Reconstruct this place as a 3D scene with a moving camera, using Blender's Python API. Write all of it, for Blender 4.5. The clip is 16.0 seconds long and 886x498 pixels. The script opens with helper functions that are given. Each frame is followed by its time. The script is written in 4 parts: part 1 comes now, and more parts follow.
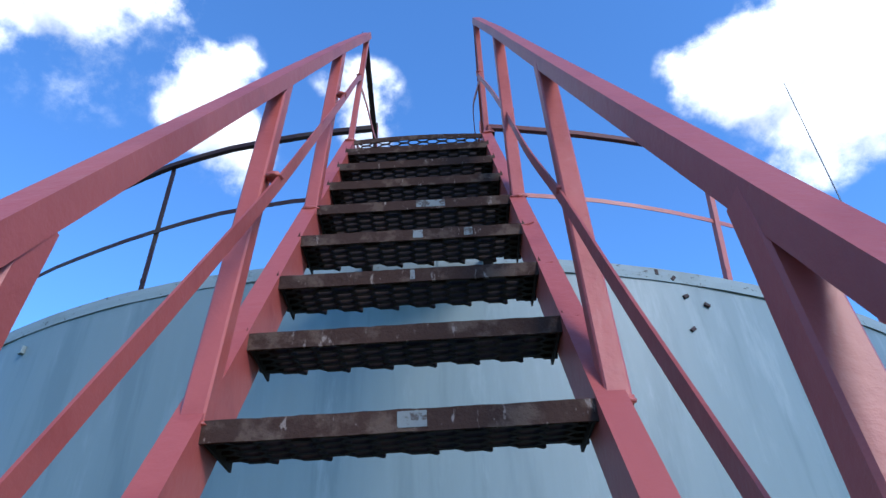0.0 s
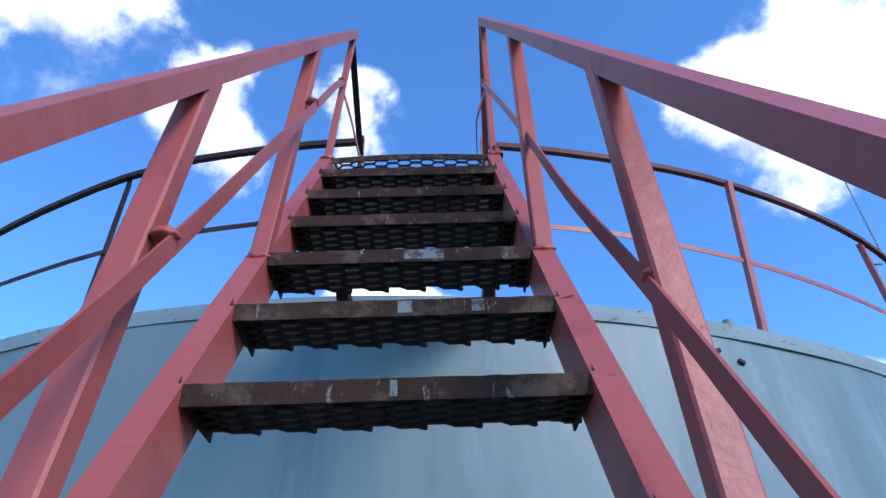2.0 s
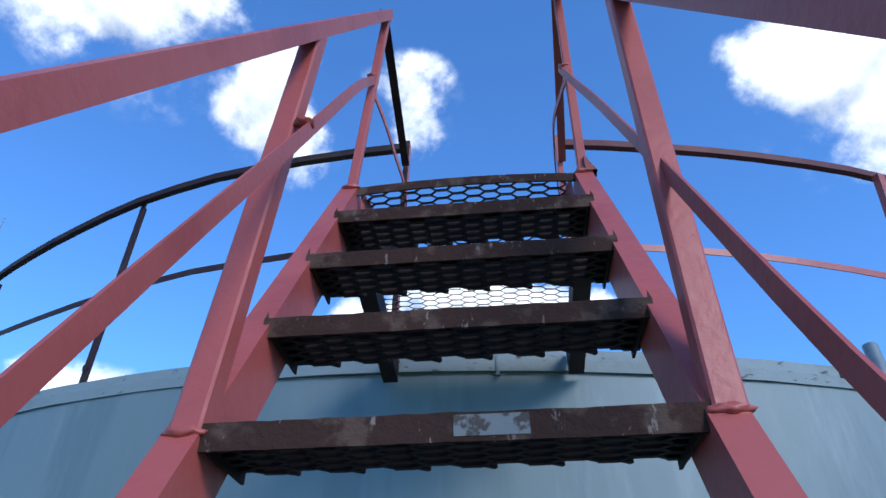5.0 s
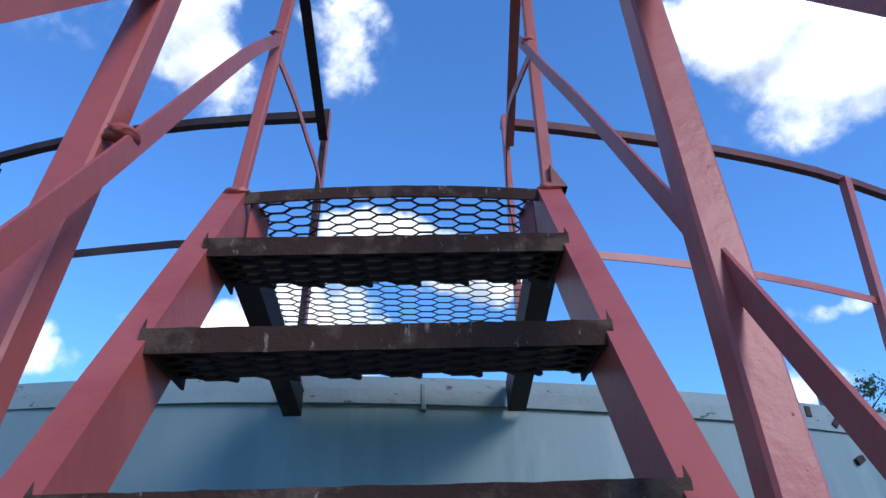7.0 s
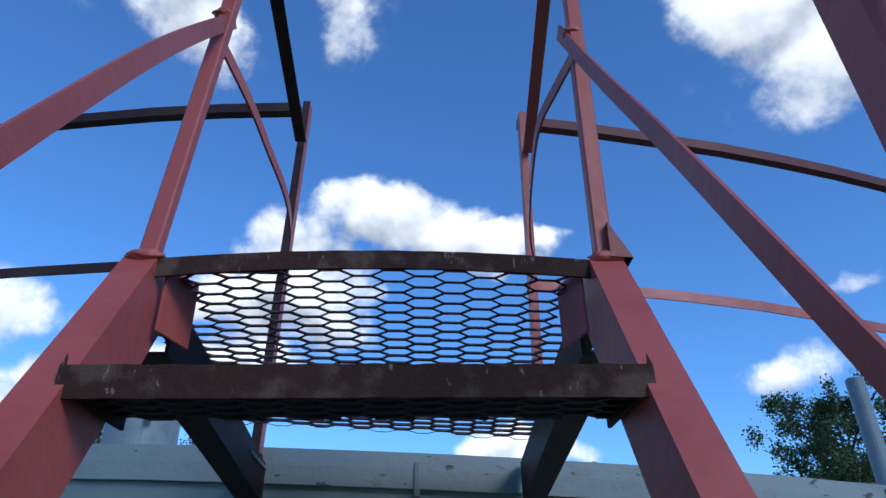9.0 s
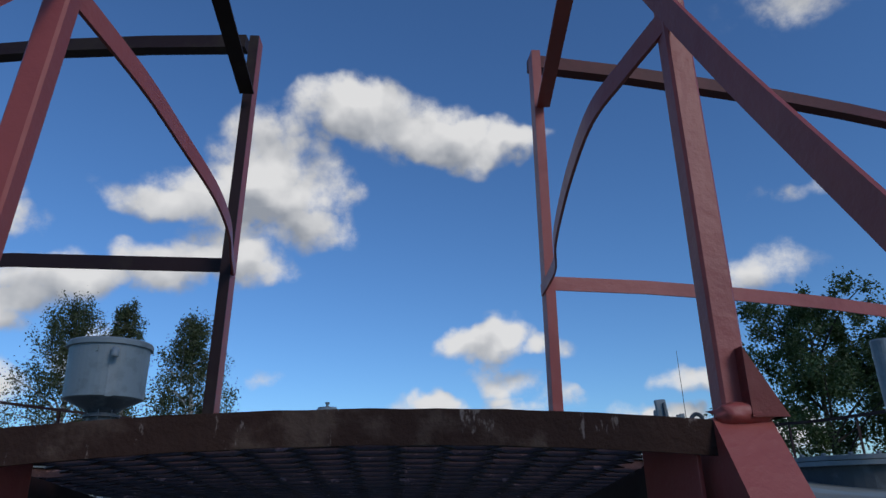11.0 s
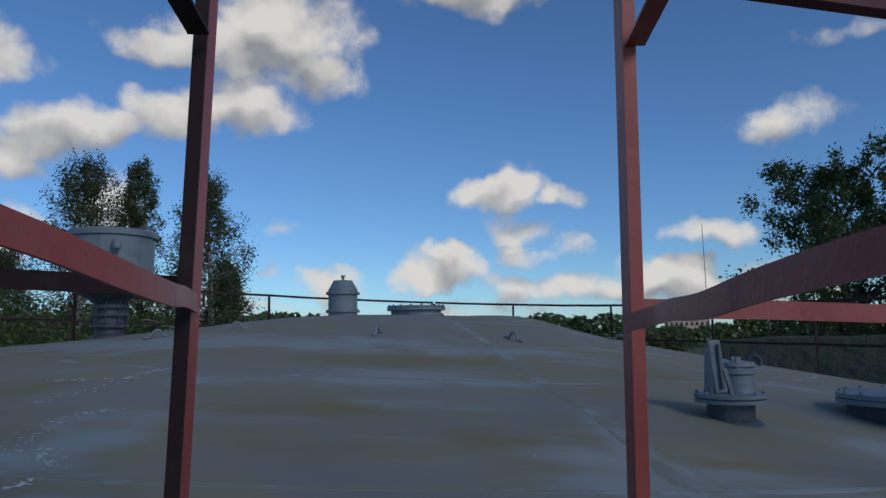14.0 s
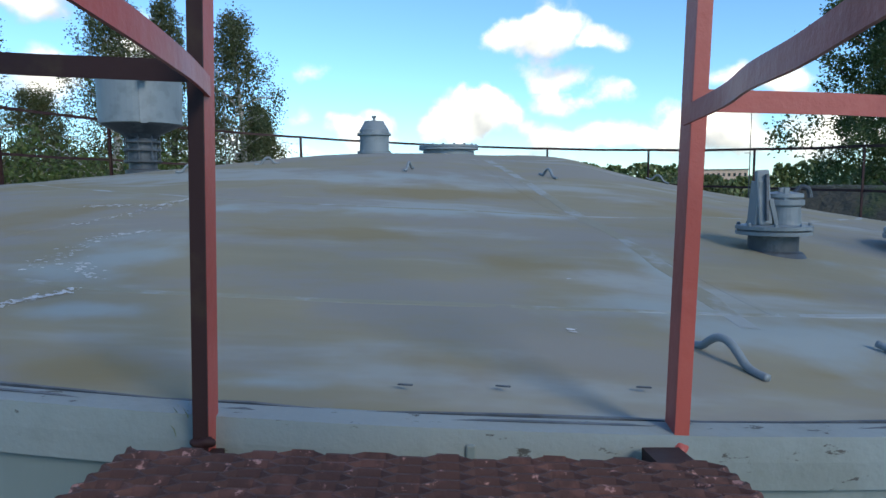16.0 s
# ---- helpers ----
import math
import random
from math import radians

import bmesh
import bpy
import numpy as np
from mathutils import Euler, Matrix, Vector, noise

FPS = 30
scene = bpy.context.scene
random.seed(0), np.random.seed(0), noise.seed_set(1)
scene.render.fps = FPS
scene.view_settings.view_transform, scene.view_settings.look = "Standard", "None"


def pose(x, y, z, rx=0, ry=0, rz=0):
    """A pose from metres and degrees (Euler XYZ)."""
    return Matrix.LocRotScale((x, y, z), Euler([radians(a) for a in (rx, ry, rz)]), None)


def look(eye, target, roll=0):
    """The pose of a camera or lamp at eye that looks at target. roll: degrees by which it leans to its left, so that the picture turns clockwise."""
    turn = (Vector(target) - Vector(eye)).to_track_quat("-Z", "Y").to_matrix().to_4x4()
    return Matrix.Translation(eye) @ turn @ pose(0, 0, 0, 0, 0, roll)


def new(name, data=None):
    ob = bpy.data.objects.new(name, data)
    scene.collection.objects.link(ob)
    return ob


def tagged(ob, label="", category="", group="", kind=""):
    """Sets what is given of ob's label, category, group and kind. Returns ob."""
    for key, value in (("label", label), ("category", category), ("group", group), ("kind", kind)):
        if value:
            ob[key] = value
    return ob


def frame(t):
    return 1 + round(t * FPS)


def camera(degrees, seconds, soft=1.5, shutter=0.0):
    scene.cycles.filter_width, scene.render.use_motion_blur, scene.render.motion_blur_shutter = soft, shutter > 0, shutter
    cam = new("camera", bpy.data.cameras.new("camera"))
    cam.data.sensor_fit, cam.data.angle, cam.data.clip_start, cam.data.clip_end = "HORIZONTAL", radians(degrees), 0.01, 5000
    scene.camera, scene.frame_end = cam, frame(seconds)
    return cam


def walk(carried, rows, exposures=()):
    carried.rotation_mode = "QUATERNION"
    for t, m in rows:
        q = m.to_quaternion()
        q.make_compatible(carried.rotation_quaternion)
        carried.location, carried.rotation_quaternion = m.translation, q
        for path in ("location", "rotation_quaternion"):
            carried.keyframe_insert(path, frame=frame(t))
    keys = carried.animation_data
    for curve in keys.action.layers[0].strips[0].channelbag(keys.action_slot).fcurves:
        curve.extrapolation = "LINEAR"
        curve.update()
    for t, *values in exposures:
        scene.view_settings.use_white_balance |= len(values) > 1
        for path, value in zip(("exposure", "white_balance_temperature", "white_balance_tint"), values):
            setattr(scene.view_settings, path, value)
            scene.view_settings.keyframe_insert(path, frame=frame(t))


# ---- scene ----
cam = camera(67.6, 16.0)
PATH = [
    (0, (0.087, -2.435, -2.572), (0.093, -0.827, -1.382), -3.4),
    (0.5, (0.097, -2.237, -2.415), (0.06, -0.645, -1.205), -2.0),
    (1, (0.097, -2.133, -2.311), (0.019, -0.576, -1.058), -1.1),
    (1.5, (0.076, -2.064, -2.167), (0.031, -0.537, -0.876), -1.0),
    (2, (0.074, -2.022, -2.084), (0.115, -0.434, -0.87), -2.4),
    (2.5, (0.081, -1.914, -1.953), (0.062, -0.348, -0.709), -1.1),
    (3, (0.101, -1.843, -1.864), (-0.014, -0.227, -0.691), 0.4),
    (3.5, (0.081, -1.76, -1.762), (-0.064, -0.157, -0.575), 0.4),
    (6, (0.074, -1.404, -1.171), (-0.061, 0.238, -0.036), -1.2),
    (6.5, (0.06, -1.34, -1.066), (0.095, 0.367, -0.023), -2.6),
    (7, (0.066, -1.23, -0.946), (0.128, 0.474, 0.098), -2.0),
    (7.5, (0.078, -1.159, -0.826), (0.091, 0.535, 0.237), -0.7),
    (8, (0.066, -1.068, -0.743), (0.071, 0.614, 0.338), -0.2),
    (8.5, (0.067, -0.985, -0.588), (0.082, 0.722, 0.454), -0.0),
    (8.7, (0.07, -0.957, -0.564), (0.108, 0.767, 0.45), -0.3),
    (11, (0.054, -0.6, -0.093), (0.183, 1.272, 0.6), -1.5),
    (11.5, (0.069, -0.508, -0.028), (0.22, 1.372, 0.638), -1.6),
    (12, (0.088, -0.419, 0.138), (0.16, 1.483, 0.754), -1.9),
    (12.5, (0.081, -0.356, 0.16), (0.137, 1.574, 0.684), -3.0),
    (13, (0.045, -0.261, 0.228), (0.111, 1.686, 0.679), -2.7),
    (13.5, (0.032, -0.215, 0.314), (0.109, 1.752, 0.665), -1.6),
    (14, (0.031, -0.221, 0.358), (0.115, 1.761, 0.615), -0.9),
    (14.5, (0.034, -0.204, 0.349), (0.096, 1.79, 0.492), -0.9),
    (15, (0.033, -0.166, 0.323), (0.074, 1.833, 0.289), 0.0),
    (15.5, (0.032, -0.148, 0.297), (0.037, 1.847, 0.147), 0.3),
    (16, (0.027, -0.119, 0.267), (0.011, 1.871, 0.07), -0.3),
]

EXPOSURES = [(0.0, 0.98, 6050, 8), (3.5, 0.94, 6000, 8), (6.0, 0.64, 5900, 8), (7.0, 0.68, 5950, 8), (8.7, 0.26, 5850, 8), (10.8, -0.56, 6450, 10), (12.5, -0.86, 6600, 10), (13.5, -0.85, 6700, 10), (14.5, -0.58, 6900, 10), (15.3, -0.1, 7000, 8), (16.0, 0.46, 7250, 6)]
walk(cam, [(t, look(eye, target, roll)) for t, eye, target, roll in PATH], EXPOSURES)

# ---- plan: x right, y towards the tank, z up; the landing's front edge is at the origin ----
RISE, RUN = 0.2648, 0.1715          # steep ship's stair
GROUND = -4.1
R, CY = 6.18, 7.125                 # tank radius, centre (0, CY)
APEX, CONE, EAVES, LEAN = 0.6934, 0.148, 0.1232, 0.0473


def roof_z(x, y):
    """A low cone with a blunt top, a little flatter towards the eaves, one plate bulging beside the top."""
    r = math.hypot(x, y - CY)
    r = 0.8 + 0.25 * math.log1p(math.exp(min(60.0, (r - 0.8) / 0.25)))
    bulge = 0.075 * math.exp(-((x - 1.15) / 0.5) ** 2 - ((y - 7.1) / 2.0) ** 2)
    return APEX - CONE * min(r, 3.5) - EAVES * max(r - 3.5, 0.0) - LEAN * x + bulge


def on_ring(phi, r=R):
    a = radians(phi)
    return r * math.sin(a), CY - r * math.cos(a)


# ---- world, sun ----
SUN_EL, SUN_AZ = 31.0, 143.0        # degrees; azimuth clockwise from +y


def build_world():
    w = bpy.data.worlds.new("sky")
    scene.world = w
    w.use_nodes = True
    nt = w.node_tree
    nt.nodes.clear()

    def node(kind, **sets):
        n = nt.nodes.new(kind)
        for k, v in sets.items():
            setattr(n, k, v)
        return n

    def put(a, b):
        if hasattr(a, "is_output"):
            nt.links.new(a, b)
        else:
            b.default_value = a

    def maths(op, a, b=None, c=None):
        n = node("ShaderNodeMath", operation=op)
        for i, v in enumerate((a, b, c)):
            if v is not None:
                put(v, n.inputs[i])
        return n.outputs[0]

    def vec(op, a, b=None):
        n = node("ShaderNodeVectorMath", operation=op)
        put(a, n.inputs[0])
        if b is not None:
            put(b, n.inputs[1])
        return n.outputs["Value"] if op in ("LENGTH", "DOT_PRODUCT") else n.outputs["Vector"]

    sky = node("ShaderNodeTexSky", sky_type="NISHITA", sun_disc=False, sun_elevation=radians(SUN_EL),
               sun_rotation=radians(SUN_AZ), altitude=100, air_density=1.0, dust_density=0.1, ozone_density=4.0)
    way = node("ShaderNodeTexCoord").outputs["Generated"]
    xyz = node("ShaderNodeSeparateXYZ")
    nt.links.new(way, xyz.inputs[0])
    deg = 180 / math.pi
    az = maths("MULTIPLY", maths("ARCTAN2", xyz.outputs[0], xyz.outputs[1]), deg)
    el = maths("MULTIPLY", maths("ARCSINE", xyz.outputs[2]), deg)
    comb = node("ShaderNodeCombineXYZ")
    nt.links.new(az, comb.inputs[0])
    nt.links.new(el, comb.inputs[1])

    def fbm(scale, detail, rough, offset=(0, 0, 0)):
        n = node("ShaderNodeTexNoise")
        nt.links.new(vec("ADD", way, offset), n.inputs["Vector"])
        n.inputs["Scale"].default_value, n.inputs["Detail"].default_value, n.inputs["Roughness"].default_value = scale, detail, rough
        return n

    warp = vec("MULTIPLY", vec("SUBTRACT", fbm(9.0, 3, 0.5).outputs["Color"], (0.5, 0.5, 0.5)), (7.0, 6.0, 0.0))
    at = vec("ADD", comb.outputs[0], warp)
    above = vec("ADD", at, (0.6, 1.9, 0.0))
    fields, fields_above = [], []

    def puff(a, e, wide, high, weight=1.0):
        for where, kept in ((at, fields), (above, fields_above)):
            d = vec("MULTIPLY", vec("SUBTRACT", where, (a, e, 0.0)), (1 / wide, 1 / high, 0.0))
            kept.append(maths("MAXIMUM", maths("MULTIPLY_ADD", vec("DOT_PRODUCT", d, d), -weight, weight), 0.0))

    # overhead on the way up
    puff(-46, 51, 10, 5.5, 0.62)
    puff(-37, 54.5, 9, 4.5, 0.60)
    puff(-52, 46, 7, 3.5, 0.45)
    puff(-27, 47.5, 7, 5.5, 0.62)
    puff(-23, 43.5, 5, 3.5, 0.40)
    puff(-10, 50.5, 6, 2.4, 0.42)
    puff(-8.0, 46.5, 3.6, 3.2, 0.45)
    puff(35, 45.0, 9, 4.5, 0.8)
    puff(44, 43, 14, 7, 0.9)
    puff(42, 37.0, 9, 4, 0.55)
    # thin veils round the overhead clouds
    puff(-42, 48, 15, 8, 0.20)
    puff(-24, 45, 9, 7, 0.20)
    puff(-8, 47.5, 7, 6, 0.18)
    puff(41, 40, 16, 9, 0.20)
    # the long bank ahead
    puff(-6.5, 31.6, 5.5, 3.4)
    puff(0, 30.9, 8, 3.6)
    puff(7, 29.4, 8, 2.4, 0.8)
    puff(12, 29.0, 5, 1.5, 0.5)
    puff(-13.5, 28.6, 5, 3.6)
    puff(-9, 25.2, 6.0, 4.0, 0.9)
    puff(-16, 24.6, 7.0, 3.0, 0.9)
    puff(-22.5, 23.4, 5, 1.6, 0.6)
    puff(-8, 21.5, 5, 2.4, 0.6)
    puff(-15, 20.8, 5, 3.0, 0.7)
    puff(-14, 18.2, 5.0, 2.4, 0.9)
    puff(-21, 18.0, 5.0, 2.6)
    puff(-27.5, 16.2, 5.0, 2.6)
    puff(-32, 13.6, 5.0, 2.0, 0.9)
    puff(-31.5, 19.4, 3.0, 1.2, 0.45)
    # low heaps over the horizon
    puff(7.6, 12.2, 5.4, 2.0)
    puff(8.8, 13.6, 2.6, 1.5, 0.6)
    puff(13.0, 11.8, 2.6, 1.2, 0.6)
    puff(9.2, 9.0, 2.6, 1.9, 0.8)
    puff(9.5, 6.8, 3.0, 1.3, 0.7)
    puff(13, 7.6, 2.4, 1.5, 0.6)
    puff(2.8, 5.4, 4.8, 2.3)
    puff(3.0, 7.0, 2.4, 1.3, 0.6)
    puff(-1.2, 4.6, 3.0, 1.3, 0.7)
    puff(8.2, 3.8, 2.8, 1.8, 0.8)
    puff(13.5, 4.0, 4.0, 1.7, 0.8)
    puff(18.2, 4.6, 3.6, 2.4)
    puff(22.2, 4.2, 3.8, 2.2)
    puff(25.0, 7.8, 4.2, 1.5, 0.8)
    puff(30.8, 16.4, 5.0, 1.9, 0.62)
    puff(35, 22, 5, 1.0, 0.35)
    puff(30, 3.6, 6.0, 2.4, 0.8)
    puff(-7.4, 4.6, 3.0, 2.1, 0.9)
    puff(-11.0, 8.3, 2.8, 1.1, 0.5)
    puff(-12.5, 5.5, 2.2, 1.0, 0.4)
    puff(-24.5, 10.5, 3.0, 3.0, 0.9)
    puff(-31, 8, 4, 3, 0.8)
    puff(-37, 20, 6, 4, 0.8)
    puff(-18, 2.5, 8, 2.0, 0.6)
    puff(0, 1.6, 20, 1.6, 0.5)
    field, field_above = fields[0], fields_above[0]
    for f, g in zip(fields[1:], fields_above[1:]):
        field = maths("ADD", field, f)
        field_above = maths("ADD", field_above, g)
    rim_light = maths("SUBTRACT", maths("MINIMUM", field, 1.5), maths("MINIMUM", field_above, 1.5))
    field = maths("MINIMUM", field, 1.15)
    fine = fbm(17.0, 9, 0.62)
    fine_lit = fbm(10.0, 4, 0.5, (0.018, -0.008, 0.034))
    soft_part = fbm(10.0, 4, 0.5)
    near = maths("MINIMUM", maths("MULTIPLY_ADD", field, 3.0, 0.12), 1.0)
    raw = maths("ADD", field, maths("MULTIPLY", maths("MULTIPLY", maths("SUBTRACT", fine.outputs["Fac"], 0.5), 1.7), near))
    cover = node("ShaderNodeMapRange", interpolation_type="SMOOTHSTEP")
    put(raw, cover.inputs["Value"])
    cover.inputs["From Min"].default_value, cover.inputs["From Max"].default_value = 0.08, 0.86
    # undersides grey, tops white
    lit = maths("ADD", maths("MULTIPLY", maths("SUBTRACT", soft_part.outputs["Fac"], fine_lit.outputs["Fac"]), 1.5),
                maths("MULTIPLY_ADD", rim_light, 0.62, 0.50))
    tone = node("ShaderNodeMapRange")
    put(lit, tone.inputs["Value"])
    tone.inputs["From Min"].default_value, tone.inputs["From Max"].default_value = 0.08, 0.86
    shade = node("ShaderNodeMix", data_type="RGBA")
    put(tone.outputs[0], shade.inputs[0])
    shade.inputs[6].default_value = (*[CLOUD * v for v in (0.50, 0.54, 0.61)], 1)
    shade.inputs[7].default_value = (*[CLOUD * v for v in (1.28, 1.28, 1.28)], 1)
    both = node("ShaderNodeMix", data_type="RGBA")
    put(maths("MULTIPLY", cover.outputs[0], 0.97), both.inputs[0])
    tint = node("ShaderNodeMix", data_type="RGBA", blend_type="MULTIPLY")
    tint.inputs[0].default_value = 1.0
    put(sky.outputs[0], tint.inputs[6])
    tint.inputs[7].default_value = SKY_TINT
    put(tint.outputs[2], both.inputs[6])
    put(shade.outputs[2], both.inputs[7])
    back = node("ShaderNodeBackground")
    put(both.outputs[2], back.inputs["Color"])
    back.inputs["Strength"].default_value = SKY
    nt.links.new(back.outputs[0], node("ShaderNodeOutputWorld").inputs[0])


SKY, CLOUD, SKY_TINT = 0.13, 6.8, (0.74, 1.07, 1.40, 1.0)
build_world()
sun = new("sun", bpy.data.lights.new("sun", "SUN"))
sun.data.energy, sun.data.angle, sun.data.color = 1.45, radians(20.0), (1.0, 0.95, 0.88)
_e, _a = radians(SUN_EL), radians(SUN_AZ)
sun.matrix_world = look((30 * math.cos(_e) * math.sin(_a), 30 * math.cos(_e) * math.cos(_a), 30 * math.sin(_e)), (0, 0, 0))


# ---- materials ----
def material(name, base, rough=0.6, metal=0.0, second=None, second_at=(0.5, 0.62), scale=6.0, stretch=(1, 1, 1),
             third=None, third_at=(0.62, 0.68), third_scale=30.0, bump=0.2, bump_scale=60.0, bump_size=0.004, vary=0.08, spec=0.5,
             third_stretch=(1, 1, 1)):
    m = bpy.data.materials.new(name)
    m.use_nodes = True
    nt = m.node_tree
    bsdf = nt.nodes["Principled BSDF"]
    bsdf.inputs["Roughness"].default_value, bsdf.inputs["Metallic"].default_value = rough, metal
    bsdf.inputs["Specular IOR Level"].default_value = spec
    geo = nt.nodes.new("ShaderNodeNewGeometry")

    def noise_at(sc, detail, st, ro=0.6):
        mp = nt.nodes.new("ShaderNodeVectorMath")
        mp.operation = "MULTIPLY"
        mp.inputs[1].default_value = st
        nt.links.new(geo.outputs["Position"], mp.inputs[0])
        n = nt.nodes.new("ShaderNodeTexNoise")
        n.inputs["Scale"].default_value, n.inputs["Detail"].default_value, n.inputs["Roughness"].default_value = sc, detail, ro
        nt.links.new(mp.outputs[0], n.inputs["Vector"])
        return n.outputs["Fac"]

    def ramp(v, lo, hi):
        n = nt.nodes.new("ShaderNodeMapRange")
        n.interpolation_type = "SMOOTHSTEP"
        nt.links.new(v, n.inputs["Value"])
        n.inputs["From Min"].default_value, n.inputs["From Max"].default_value = lo, hi
        return n.outputs[0]

    def mix(fac, a, b, blend="MIX"):
        n = nt.nodes.new("ShaderNodeMix")
        n.data_type, n.blend_type = "RGBA", blend
        for v, s in ((fac, n.inputs[0]), (a, n.inputs[6]), (b, n.inputs[7])):
            if hasattr(v, "is_output"):
                nt.links.new(v, s)
            else:
                s.default_value = v if isinstance(v, float) else (*v, 1)
        return n.outputs[2]

    col = mix(noise_at(scale * 4, 6, stretch), [c * (1 - vary) for c in base], [min(1, c * (1 + vary)) for c in base])
    if second:
        col = mix(ramp(noise_at(scale, 5, stretch), *second_at), col, second)
    if third:
        col = mix(ramp(noise_at(third_scale, 6, third_stretch, 0.7), *third_at), col, third)
    info = nt.nodes.new("ShaderNodeObjectInfo")
    mul = nt.nodes.new("ShaderNodeMapRange")
    nt.links.new(info.outputs["Random"], mul.inputs["Value"])
    mul.inputs["To Min"].default_value, mul.inputs["To Max"].default_value = 0.93, 1.07
    col = mix(1.0, col, mul.outputs[0], "MULTIPLY")
    nt.links.new(col, bsdf.inputs["Base Color"])
    bp = nt.nodes.new("ShaderNodeBump")
    bp.inputs["Strength"].default_value, bp.inputs["Distance"].default_value = bump, bump_size
    nt.links.new(noise_at(bump_scale, 5, stretch), bp.inputs["Height"])
    nt.links.new(bp.outputs[0], bsdf.inputs["Normal"])
    return m


RED = material("red_paint", (0.40, 0.080, 0.063), 0.46, spec=0.50, second=(0.34, 0.060, 0.047), scale=3.0, third=(0.20, 0.06, 0.045),
               third_at=(0.70, 0.76), third_scale=45.0, bump=0.35, bump_scale=28.0, bump_size=0.006)
# the red darkened: underside shade of the right top rails is in the colour
RED_SHADED = material("red_paint_shaded", (0.10, 0.024, 0.023), 0.55, spec=0.25, second=(0.13, 0.03, 0.028), scale=4.0, third=(0.05, 0.03, 0.028), third_scale=30.0)
# dark paint of rails and beams; also painted-in shade on the left gate post
DARK = material("dark_paint_and_shade", (0.038, 0.018, 0.018), 0.6, spec=0.2, second=(0.05, 0.03, 0.022), scale=5.0, third=(0.12, 0.075, 0.045),
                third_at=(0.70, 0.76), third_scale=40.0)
NOSING = material("worn_brown_steel", (0.048, 0.025, 0.019), 0.85, spec=0.1, second=(0.095, 0.060, 0.045), scale=12.0, third=(0.22, 0.165, 0.14),
                  third_at=(0.61, 0.67), third_scale=46.0, third_stretch=(1, 0.5, 0.35), bump=0.9, bump_scale=70.0)
PATCH = material("scraped_grey_paint", (0.21, 0.215, 0.205), 0.8, spec=0.2, second=(0.09, 0.07, 0.06), second_at=(0.52, 0.60), scale=40.0)
# flakeless darker grating: the shade under the treads is put into its colour
GRATE_SHADED = material("shaded_grating", (0.026, 0.017, 0.015), 0.7, spec=0.2, second=(0.045, 0.026, 0.02), scale=14.0)
GRATE = material("rusty_grating", (0.070, 0.034, 0.027), 0.7, spec=0.25, second=(0.115, 0.052, 0.040), scale=14.0, third=(0.36, 0.19, 0.16),
                 third_at=(0.60, 0.66), third_scale=38.0, bump=0.5, bump_scale=120.0)
SHELL = material("grey_shell_paint", (0.182, 0.226, 0.226), 0.5, second=(0.146, 0.188, 0.192), scale=1.6, stretch=(2.2, 2.2, 0.22),
                 third=(0.245, 0.288, 0.284), third_at=(0.52, 0.75), third_scale=2.2, third_stretch=(2, 2, 0.35), bump=0.10, bump_scale=3.0, bump_size=0.02)
ROOF = material("grey_roof_paint", (0.236, 0.214, 0.146), 0.8, spec=0.2, second=(0.272, 0.290, 0.268), second_at=(0.50, 0.62), scale=0.95, stretch=(0.45, 1.5, 1),
                third=(0.225, 0.215, 0.185), third_at=(0.44, 0.58), third_scale=0.8, third_stretch=(0.7, 1.3, 1), bump=0.22, bump_scale=9.0, bump_size=0.010, vary=0.14)


